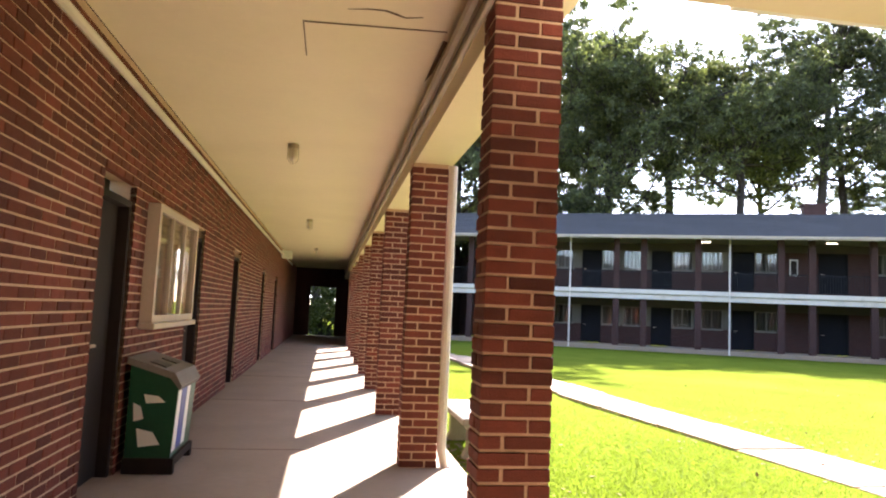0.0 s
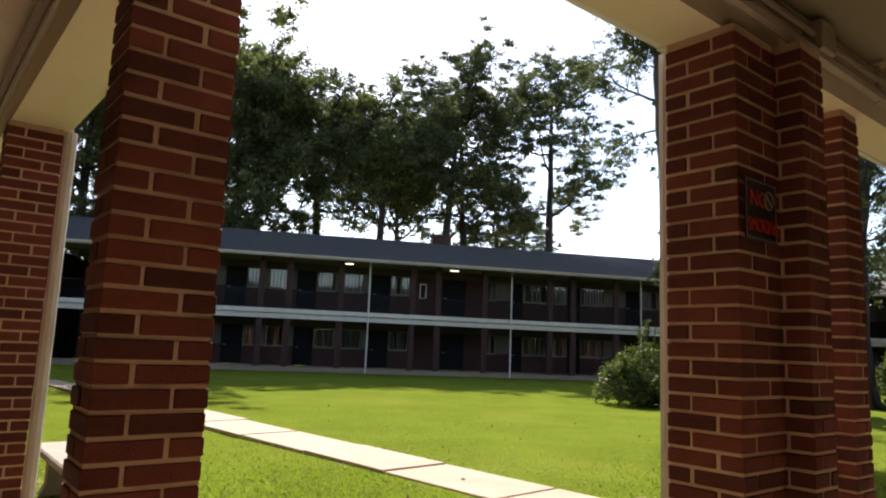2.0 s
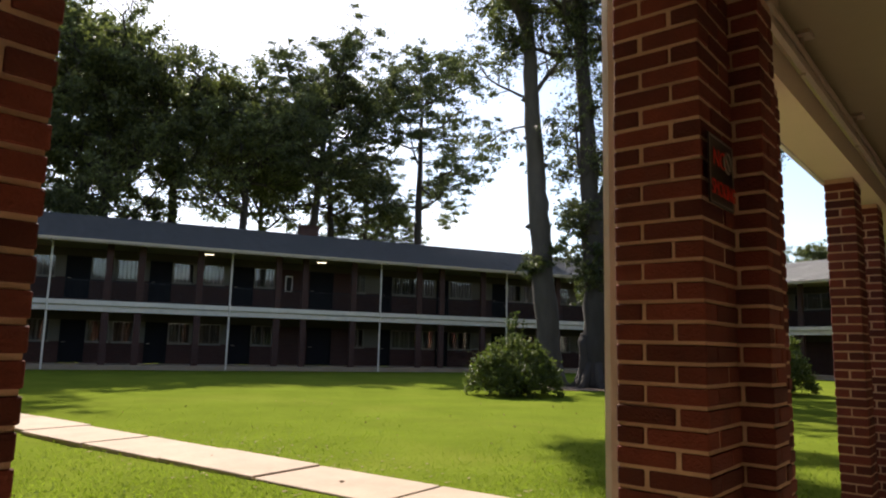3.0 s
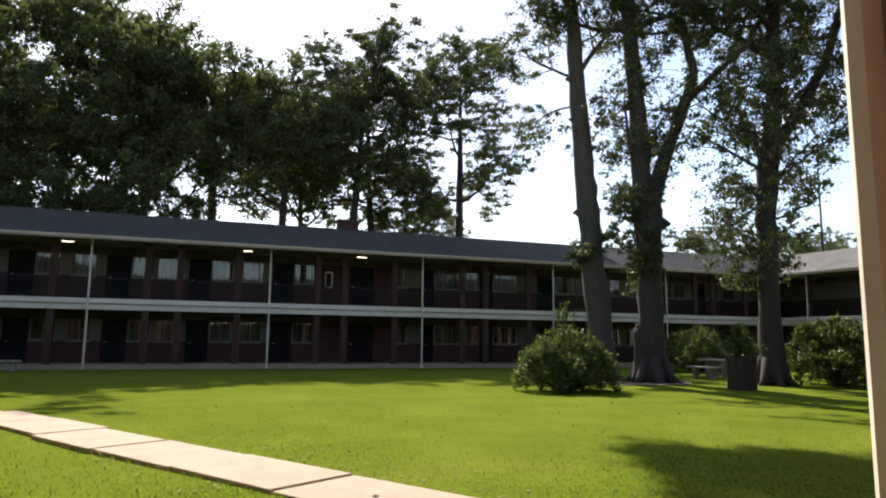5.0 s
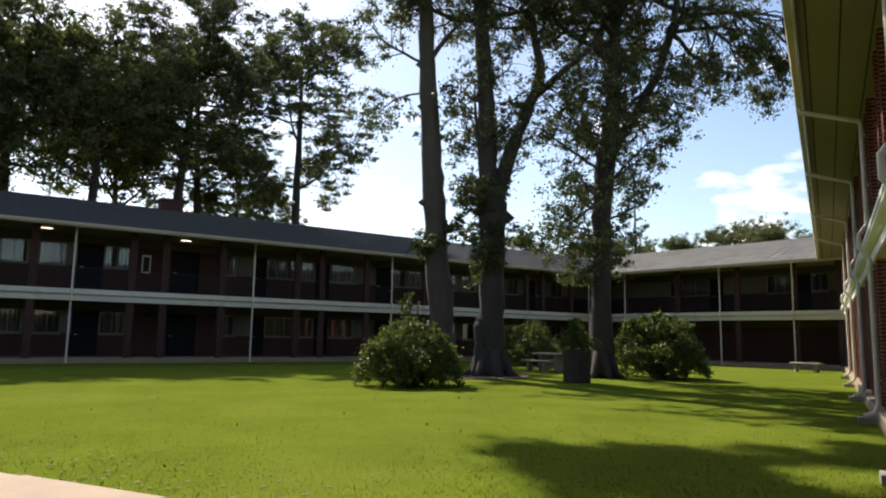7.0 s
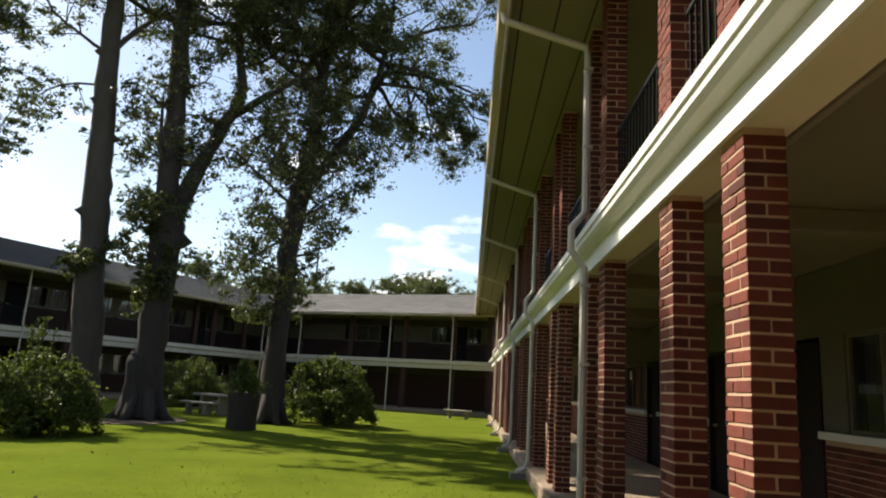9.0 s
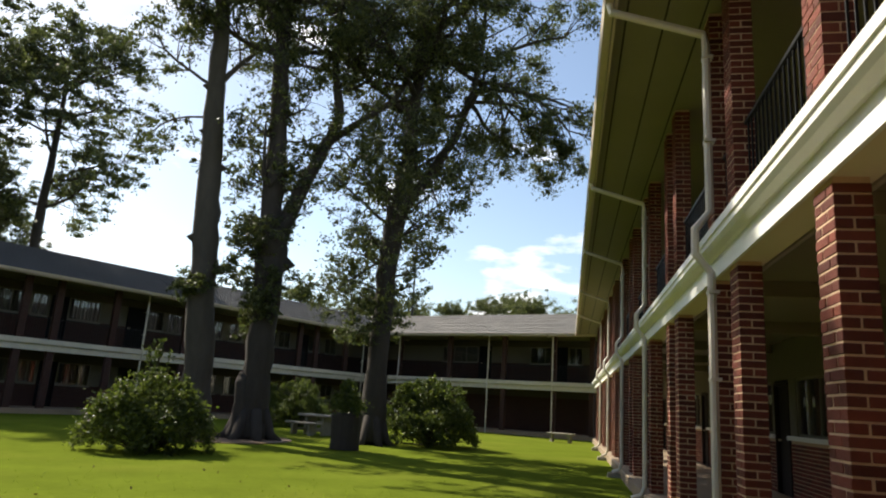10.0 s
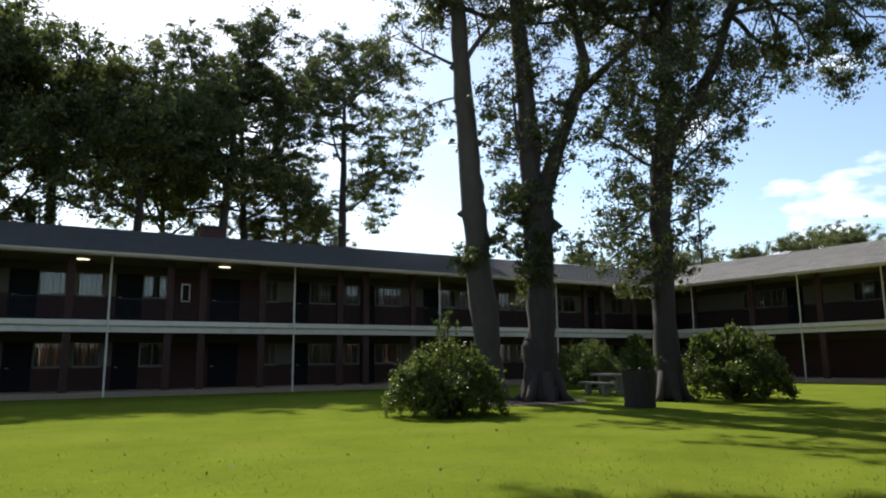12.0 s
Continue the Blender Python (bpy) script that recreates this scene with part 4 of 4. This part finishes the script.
def yard_tree(label, m, stems, limbs, seed, size, knots=(), bark=BARK, droop=0.4):
    """An old lawn tree: stems as (points across, back, height; radii), limbs as (stem, height, (across, back, up), length, radius, depth, lift, leaves a clump, clump size)."""
    r = np.random.default_rng(seed)
    o = thing("tall_tree", label, "tree", m, "trees round the yard")
    s, lines = Shape(), []
    for k, (pts, radii) in enumerate(stems):
        fine, fr = [], []
        for i in range(len(pts) - 1):
            for q in range(5):
                f = q / 5
                a, b = Vector(pts[i]), Vector(pts[i + 1])
                p = a.lerp(b, f)
                rad = radii[i] + (radii[i + 1] - radii[i]) * f
                jit = r.normal(0, rad * 0.06, 2)
                fine.append(ACROSS * (p.x + jit[0]) + BACK * (p.y + jit[1]) + Vector((0, 0, p.z)))
                fr.append(rad * r.uniform(0.93, 1.07))
        p = Vector(pts[-1])
        fine.append(ACROSS * p.x + BACK * p.y + Vector((0, 0, p.z)))
        fr.append(radii[-1])
        s.tube(fine, fr, 14)
        lines.append((fine, fr))

    def on(k, z):
        fine, fr = lines[k]
        i = min(range(len(fine)), key=lambda q: abs(fine[q].z - z))
        return fine[i], fr[i]

    for k, z, side, q in knots:
        c, rad = on(k, z)
        d = ACROSS * math.cos(side) + BACK * math.sin(side)
        s.tube([c + d * rad * 0.4 - Vector((0, 0, q * 0.9)), c + d * (rad * 0.75 + q * 0.35), c + d * rad * 0.5 + Vector((0, 0, q * 0.8))], [q * 0.55, q, q * 0.5], 9)
    base, rad0 = lines[0][0][0], lines[0][1][0]
    for i in range(7):
        a = i * 0.9 + 0.3
        d = Vector((math.cos(a), math.sin(a), 0))
        s.tube([d * rad0 * 1.9 - Vector((0, 0, 0.12)), d * rad0 * 1.15 + Vector((0, 0, 0.12)), d * rad0 * 0.65 + Vector((0, 0, 0.9))], [rad0 * 0.16, rad0 * 0.3, rad0 * 0.3], 7)
    leaves = []
    for k, z, d, length, rad, depth, lift, per, clump in limbs:
        tips = []
        limb(s, on(k, z)[0], ACROSS * d[0] + BACK * d[1] + Vector((0, 0, d[2])), length, rad, r, tips, depth, 0.3, lift)
        cs = [tuple(p + Vector(r.normal(0, 0.15, 3))) for p, _ in tips]
        rs = [clump * r.uniform(0.5, 1.25) for _ in tips]
        leaves.append(leaves_at(cs, rs, int(per * 1.7), size, r, 0.7, droop + (0.9 if lift < 0 else 0)))
    part("trunk", s, bark, o, "rough grey trunk and limbs", smooth=True)
    part("crown", quads("crown", np.concatenate(leaves), LEAF), LEAF, o, "open crown of many small leaves")
    return o


def spray(k, h0, h1, count, length, rad, depth, per, clump, tilt=(0.0, 0.5), a0=0.0, a1=6.283, lift=0.15):
    """Limbs set round a stem between two heights."""
    out = []
    for i in range(count):
        a = a0 + (a1 - a0) * (i + R.uniform(-0.3, 0.3)) / count
        out.append((k, R.uniform(h0, h1), (math.cos(a), math.sin(a), R.uniform(*tilt)), length * R.uniform(0.7, 1.2), rad, depth, lift, per, clump))
    return out


# three tall old trees on the lawn
yard_tree("tall old tree with a knotty bare grey trunk", pose(23.3, 13.0, LAWN_Z),
          [([(0, 0, 0), (-0.1, 0, 2.5), (-0.35, 0, 5.4), (-0.52, 0.1, 7.7), (-0.72, 0.1, 10.6), (-0.85, 0.2, 13.4), (-1.1, 0.4, 17), (-1.1, 0.4, 21)], [0.5, 0.45, 0.43, 0.4, 0.35, 0.29, 0.2, 0.08]),
           ([(-1.2, 0.3, 15.5), (-3.4, 0.6, 18.2), (-5.7, 0.85, 19.05), (-7.5, 0.85, 19.3), (-9.4, 0.9, 19.5)], [0.17, 0.14, 0.11, 0.08, 0.03]), ([(-4.6, 0.7, 18.75), (-6.6, -2.2, 19.05), (-8.4, -2.6, 19.25), (-10.2, -2.8, 19.4)], [0.09, 0.07, 0.05, 0.02]),
           ([(-0.9, 0.25, 14.5), (-2.2, -2.5, 16.2), (-3.2, -4.6, 16.8), (-4.0, -6.6, 17.1)], [0.16, 0.12, 0.08, 0.03])],
          [(0, 12.0, (0.8, 0.1, 0.75), 3.4, 0.11, 2, 0.2, 30, 0.45), (0, 10.6, (-1, 0.1, 0.15), 2.1, 0.05, 2, 0.05, 26, 0.4), (0, 12.0, (-0.9, -0.3, 0.3), 2.5, 0.07, 2, 0.1, 30, 0.45), (0, 9.0, (-0.8, 0.4, 0.2), 0.7, 0.025, 1, 0.1, 20, 0.25),
           (0, 5.2, (0.8, -0.3, -0.1), 0.8, 0.03, 2, 0.0, 22, 0.25), (0, 5.0, (-0.9, -0.2, 0.0), 0.6, 0.025, 2, 0.0, 16, 0.2), (0, 4.7, (-0.3, -0.9, 0.0), 0.6, 0.025, 2, 0.0, 16, 0.2)]
          + spray(0, 16.0, 20.5, 8, 2.2, 0.1, 2, 60, 0.6, (0.2, 0.8)) + spray(0, 13.8, 16.0, 5, 1.8, 0.07, 2, 34, 0.5, (0.1, 0.6))
          + spray(3, 16.0, 17.1, 15, 1.1, 0.04, 2, 30, 0.42, (-0.1, 0.3))
          + spray(1, 19.0, 20.0, 24, 0.95, 0.04, 2, 50, 0.42, (-0.2, 0.3)) + spray(2, 19.0, 20.0, 17, 0.95, 0.03, 2, 50, 0.42, (-0.2, 0.3)),
          11, 0.135, knots=[(0, 8.9, 0.0, 0.2), (0, 6.4, 3.1, 0.22), (0, 5.2, 0.1, 0.2), (0, 10.3, 3.2, 0.16), (0, 12.0, 3.0, 0.18)], bark=BARK_PALE)
yard_tree("tall old tree forking above a swollen burl into heavy leafy limbs", pose(23.8, 11.3, LAWN_Z),
          [([(0, 0, 0), (0.0, 0, 0.6), (0.02, 0, 2.5), (0.0, 0, 5.2), (0.0, 0, 6.1), (-0.15, 0, 7.2), (-0.25, 0.1, 10), (-0.45, 0.2, 13.4), (-0.5, 0.4, 17), (-0.3, 0.4, 20)], [0.62, 0.5, 0.44, 0.44, 0.56, 0.38, 0.33, 0.28, 0.18, 0.07]),
           ([(0.1, 0, 6.0), (0.5, 0, 7.7), (1.05, -0.1, 9.2), (1.5, -0.1, 10.3), (1.8, -0.1, 11.4), (1.5, 0.1, 13.5), (1.6, 0.4, 16.5)], [0.3, 0.27, 0.24, 0.21, 0.17, 0.13, 0.05]),
           ([(1.5, -0.1, 10.3), (2.5, -0.3, 11.2), (3.7, -0.4, 12.3), (4.6, -0.4, 14.0)], [0.16, 0.13, 0.1, 0.04]),
           ([(0.2, -0.1, 6.4), (-0.6, -0.2, 8.6), (-0.75, -0.2, 10.5)], [0.12, 0.08, 0.03]),
           ([(-0.4, -0.15, 0), (-0.38, -0.15, 0.9), (-0.42, -0.15, 1.9), (-0.43, -0.15, 1.98)], [0.34, 0.26, 0.2, 0.13])],
          spray(0, 6.8, 12.5, 11, 1.5, 0.04, 2, 13, 0.3, (0.1, 0.9)) + spray(1, 7.5, 11.5, 6, 1.3, 0.03, 2, 12, 0.28, (-0.3, 0.5)) + spray(3, 8.0, 10.5, 5, 1.2, 0.03, 2, 12, 0.3)
          + spray(0, 3.6, 6.0, 9, 0.75, 0.025, 2, 12, 0.22, (-0.2, 0.3), 1.8, 5.4, 0.0) + spray(0, 5.8, 7.4, 6, 1.1, 0.03, 2, 14, 0.28, (0.0, 0.6), 2.2, 4.2)
          + spray(0, 12.6, 19, 13, 3.6, 0.12, 2, 56, 0.7, (0.1, 0.7)) + spray(1, 12.0, 16, 8, 3.0, 0.07, 2, 46, 0.6, (0.0, 0.7)) + spray(2, 12.3, 14, 7, 2.6, 0.06, 2, 44, 0.55, (0.0, 0.6)),
          12, 0.125, knots=[(0, 5.8, 0.1, 0.32), (0, 6.0, 2.9, 0.26)])
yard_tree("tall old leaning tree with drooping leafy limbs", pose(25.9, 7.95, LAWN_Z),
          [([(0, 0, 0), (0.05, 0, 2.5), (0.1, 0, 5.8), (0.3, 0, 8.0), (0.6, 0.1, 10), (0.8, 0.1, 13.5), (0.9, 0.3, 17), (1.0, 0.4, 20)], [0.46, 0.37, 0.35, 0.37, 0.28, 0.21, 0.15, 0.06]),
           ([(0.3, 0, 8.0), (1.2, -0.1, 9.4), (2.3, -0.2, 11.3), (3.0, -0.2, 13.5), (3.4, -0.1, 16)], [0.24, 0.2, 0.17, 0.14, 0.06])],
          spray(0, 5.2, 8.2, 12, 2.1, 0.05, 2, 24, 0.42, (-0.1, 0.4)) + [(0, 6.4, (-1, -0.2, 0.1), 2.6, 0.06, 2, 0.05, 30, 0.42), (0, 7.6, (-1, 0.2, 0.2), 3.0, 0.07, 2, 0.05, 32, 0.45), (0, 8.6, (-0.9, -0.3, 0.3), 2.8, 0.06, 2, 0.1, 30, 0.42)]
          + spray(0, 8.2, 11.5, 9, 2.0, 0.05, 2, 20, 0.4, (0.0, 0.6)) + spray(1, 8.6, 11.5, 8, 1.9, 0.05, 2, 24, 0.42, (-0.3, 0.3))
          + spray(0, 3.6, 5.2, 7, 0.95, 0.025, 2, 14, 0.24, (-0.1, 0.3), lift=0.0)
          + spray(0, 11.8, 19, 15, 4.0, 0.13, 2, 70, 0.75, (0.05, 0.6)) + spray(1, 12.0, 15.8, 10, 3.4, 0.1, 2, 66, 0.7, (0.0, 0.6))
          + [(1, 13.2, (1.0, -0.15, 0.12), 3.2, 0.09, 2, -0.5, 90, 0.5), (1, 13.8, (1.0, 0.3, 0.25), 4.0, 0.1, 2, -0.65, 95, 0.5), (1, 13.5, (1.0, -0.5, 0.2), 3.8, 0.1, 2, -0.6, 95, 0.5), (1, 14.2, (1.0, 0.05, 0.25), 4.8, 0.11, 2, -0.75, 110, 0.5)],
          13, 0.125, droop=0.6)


def wood_tree(kind, seed, h):
    """A woodland tree at the origin."""
    q = random.Random(seed)
    lean = (q.uniform(-0.06, 0.06), q.uniform(-0.06, 0.06))
    tr = [(lean[0] * z, lean[1] * z, z) for z in (0, h * 0.25, h * 0.45, h * 0.65, h * 0.85, h)]
    if kind == "pine":
        return tree("pine_tree", "tall dark pine with a bare lower trunk behind the roof", None, tr, [0.36, 0.31, 0.27, 0.21, 0.13, 0.04], ring(q, 2.3, 4.9, 20, h * 0.19, 0.09, 2, (-0.1, 0.4)) + ring(q, 4.4, 5, 5, h * 0.12, 0.06, 2, (0.1, 0.6)), seed, NEEDLE, 0.2, 64, 0.62, flat=0.42)
    return tree("broadleaf_tree", "large dark broadleaf tree behind the roof", None, tr, [0.42, 0.36, 0.3, 0.24, 0.15, 0.05], ring(q, 1.05 if seed == 21 else 2.7, 4.9, 22, h * 0.25, 0.13, 2, (0.0, 0.6)) + ring(q, 4.2, 5, 6, h * 0.16, 0.08, 2, (0.3, 0.9)), seed, LEAF_FAR, 0.25, 84 if seed == 21 else 46, 0.82)


def beyond(s, v):
    """A place behind the far block: s along it, v behind its columns."""
    p = FAR @ Vector((s, v, 0))
    return p.x, p.y


masters = {"a": wood_tree("broad", 21, 19.0), "b": wood_tree("broad", 22, 17.5), "c": wood_tree("pine", 23, 21.0), "d": wood_tree("pine", 24, 20.0)}
rows = [("a", -17, 10.0, 1.0), ("a", -11.5, 10.5, 0.97), ("a", -6.2, 10.3, 0.94), ("b", -2.2, 12.0, 0.98), ("b", 1.6, 10.5, 0.93), ("c", 6.4, 13, 1.02), ("b", 4.6, 17, 0.84), ("d", 9.6, 16, 1.0), ("c", 15.2, 13, 1.08), ("d", 12.2, 18, 0.72),
        ("a", -23, 13, 0.95), ("a", -29, 13, 0.92), ("d", 17.0, 22, 0.62), ("d", -8.5, 17, 0.94), ("d", -14.5, 15, 0.92)]
first = set()
for k, s, v, sc in rows:
    x, y = beyond(s, v)
    mtx = pose(x, y, LAWN_Z, 0, 0, (s * 47) % 360)
    o = masters[k]
    if k not in first:
        first.add(k)
        o.matrix_basis = mtx
        o.scale = (sc, sc, sc)
    else:
        c = copy_thing(o, mtx)
        c.scale = (sc, sc, sc)
for x, y, sc in ((95, 24, 0.8), (99, 19, 0.74), (97, 13.0, 0.76), (101, 7, 0.8), (98, 2.5, 0.7), (100, -4, 0.82), (103, 31, 0.82), (96, 40, 0.8), (108, 10, 0.86)):
    c = copy_thing(masters["b" if int(x + y) % 2 else "a"], pose(x, y, LAWN_Z, 0, 0, x * 31 % 360))
    c.scale = (sc, sc, sc * 0.95)
for x, y, sc in ((-1.6, 40.0, 0.5), (-6.0, 38.0, 0.6), (0.8, 44.0, 0.55)):
    c = copy_thing(masters["a"], pose(x, y, LAWN_Z, 0, 0, x * 77 % 360))
    c.scale = (sc, sc, sc)


def bush(label, m, sx, sy, sz, seed, count=620, per=60, size=0.085, spikes=10, leaf=LEAF_BUSH):
    """A shrub: stems from the ground and clumps of leaves on an uneven mound."""
    r = np.random.default_rng(seed)
    o = thing("shrub", label, "bush", m, "shrubs on the lawn")
    s, cs, rs = Shape(), [], []
    for i in range(count):
        a, t = r.uniform(0, 6.283), r.random() ** 0.45
        h = math.sqrt(max(0.0, 1 - t ** 2.6)) * r.uniform(0.8, 1.06)
        k = r.uniform(0.55, 1.0) if i % 3 == 0 else 1.0
        cs.append((sx * t * k * math.cos(a), sy * t * k * math.sin(a), max(0.1, sz * h * k * (0.85 + 0.25 * math.sin(a * 3 + seed)))))
        rs.append(r.uniform(0.12, 0.26))
        if i % 8 == 0:
            s.tube([(0.1 * math.cos(a), 0.1 * math.sin(a), 0), tuple(c * 0.6 for c in cs[-1]), cs[-1]], [0.03, 0.015, 0.006], 5)
    for i in range(spikes):
        a, t = r.uniform(0, 6.283), r.random() * 0.7
        b = Vector((sx * t * math.cos(a), sy * t * math.sin(a), sz * (0.95 - 0.4 * t * t)))
        for k in range(5):
            cs.append(tuple(b + Vector((r.normal(0, 0.03), r.normal(0, 0.03), 0.1 * k))))
            rs.append(0.09)
        s.tube([(0, 0, 0.1), tuple(b), tuple(b + Vector((0, 0, 0.45)))], [0.02, 0.01, 0.004], 5)
    part("stem", s, BARK, o, "thin branching brown stems")
    part("foliage", quads("foliage", leaves_at(cs, rs, per, size, r, 0.9), leaf), leaf, o, "dense small green leaves")
    return o


bush("large round green shrub before the tall trees", pose(17.53, 10.84, LAWN_Z), 1.42, 1.42, 1.5, 31, spikes=5)
bush("slim upright shrub rising behind the round one", pose(19.2, 11.9, LAWN_Z), 0.45, 0.45, 2.35, 32, count=4, per=7, spikes=9, size=0.1)
bush("wide bright green shrub beside the leaning tree", pose(27.6, 6.3, LAWN_Z), 1.9, 1.7, 2.0, 33, spikes=26, size=0.11)
bush("dark spreading shrub in the shade by the far corner", pose(34.5, 14.2, LAWN_Z), 2.0, 1.8, 1.9, 34, spikes=14)
bush("dark shrubs beyond the covered passage", pose(-1.0, 33.0, LAWN_Z), 2.2, 1.2, 2.6, 36, size=0.14, per=40)
sh = bush("leafy shrub growing in the planter", pose(22.6, 7.75, LAWN_Z + 0.97), 0.5, 0.48, 0.6, 35, count=70, spikes=6)
setting("soil_bed", Shape().prism([(22.0 + 2.3 * math.cos(a / 3) + 1.4, 11.9 + 2.0 * math.sin(a / 3)) for a in range(19)], "z", LAWN_Z - 0.03, LAWN_Z + 0.012), SOIL, "bare brown soil round the tree roots", "soil")

# ---- brickwork of the walkway wall, and grass ----
holes4 = [(a, b, z0, z1) for a, b, z0, z1 in HOLES]
joined = Shape()
singles = 0
for u, z, l in brick_face(WALL_0, WALL_1, 0.006, CEIL - 0.02, holes4):
    if 1.0 < u < 2.3 and l > 0.19 and singles < 300:
        ob = new("brick", brick_piece(0.1, 0.2032))
        ob.parent = wall
        ob.matrix_basis = pose(WALL_X - 0.09 + random.uniform(-0.0015, 0.0015), u, z)
        singles += 1
    else:
        joined.box(WALL_X - 0.05, u, z, WALL_X + random.uniform(-0.0015, 0.0015), u + l - 0.004, z + 0.0545)
tagged(part("brickwork", joined, BRICK, wall), kind="stuff")
joined = Shape()
for a, b in segments(3.2, 41.0, n_doors):
    for u, z, l in brick_face(a, b, 0.006, 1.0, []):
        joined.box(u, BACK_Y - 0.06, z, u + l, BACK_Y - 0.02 + random.uniform(-0.0015, 0.0015), z + 0.0545)
tagged(part("brickwork", joined, BRICK, near), kind="stuff")

gr = np.random.default_rng(8)
N = 170000
far_out = gr.exponential(2.6, N) + 0.3
turn_to = gr.uniform(-0.15, 1.75, N)
px, py = 1.2 + far_out * np.cos(turn_to), 0.2 + far_out * np.sin(turn_to)
inside = (py > 0.18) & (px > 0.55) & (px < 30) & (py < 24)
px, py = px[inside], py[inside]
on_path = np.abs((px - (5.75 - 0.51)) + (py - 0.13) * math.tan(radians(4.6))) < 0.53
px, py = px[~on_path], py[~on_path]
n = len(px)
h = gr.uniform(0.006, 0.018, n)
a = gr.uniform(0, 6.283, n)
w = 0.0035 + 0.0003 * np.hypot(px, py)
lean = gr.normal(0, 0.02, (n, 2))
base = np.stack([px, py, np.full(n, LAWN_Z - 0.015)], 1)
side = np.stack([np.cos(a) * w, np.sin(a) * w, np.zeros(n)], 1)
top = base + np.stack([lean[:, 0], lean[:, 1], h + 0.015], 1)
blades = part("grass", quads("grass", np.stack([base - side, base + side, top + side * 0.3, top - side * 0.3], 1), GRASS), GRASS)
tagged(blades, "short mown grass blades on the lawn", "grass", kind="stuff")

# fallen leaves and bare patches
sc = np.random.default_rng(17)
lx, ly = sc.uniform(1.0, 16, 70), sc.uniform(0.4, 14, 70)
fl = leaves_at(np.stack([lx, ly, np.full(70, LAWN_Z + 0.03)], 1), np.full(70, 0.01), 1, 0.06, sc, 0.2)
tagged(part("fallen_leaf", quads("fallen_leaf", fl, SOIL), SOIL), "dry brown leaves scattered on the grass", "leaves", kind="stuff")
# specks of bare dirt in the thin grass by the slab and the path
nd = 2100
dx = np.concatenate([sc.uniform(0.6, 7.0, 500), 5.2 + sc.normal(0, 0.75, 400), 0.56 + sc.exponential(0.3, 1200)])
dy = np.concatenate([0.2 + sc.exponential(0.5, 500), sc.uniform(1.0, 9.0, 400), sc.uniform(0.2, 9.0, 1200)])
c0 = np.stack([dx, dy, np.full(nd, LAWN_Z + 0.006)], 1)
a = sc.uniform(0, 6.283, nd)
r = sc.uniform(0.01, 0.05, nd)
e1 = np.stack([np.cos(a) * r, np.sin(a) * r * 0.7, np.zeros(nd)], 1)
e2 = np.stack([-np.sin(a) * r * 0.5, np.cos(a) * r * 0.4, np.zeros(nd)], 1)
dirt = part("dirt_speck", quads("dirt_speck", np.stack([c0 - e1, c0 - e2, c0 + e1, c0 + e2], 1), SOIL), SOIL)
tagged(dirt, "small specks of bare brown dirt in thin grass", "dirt", kind="stuff")
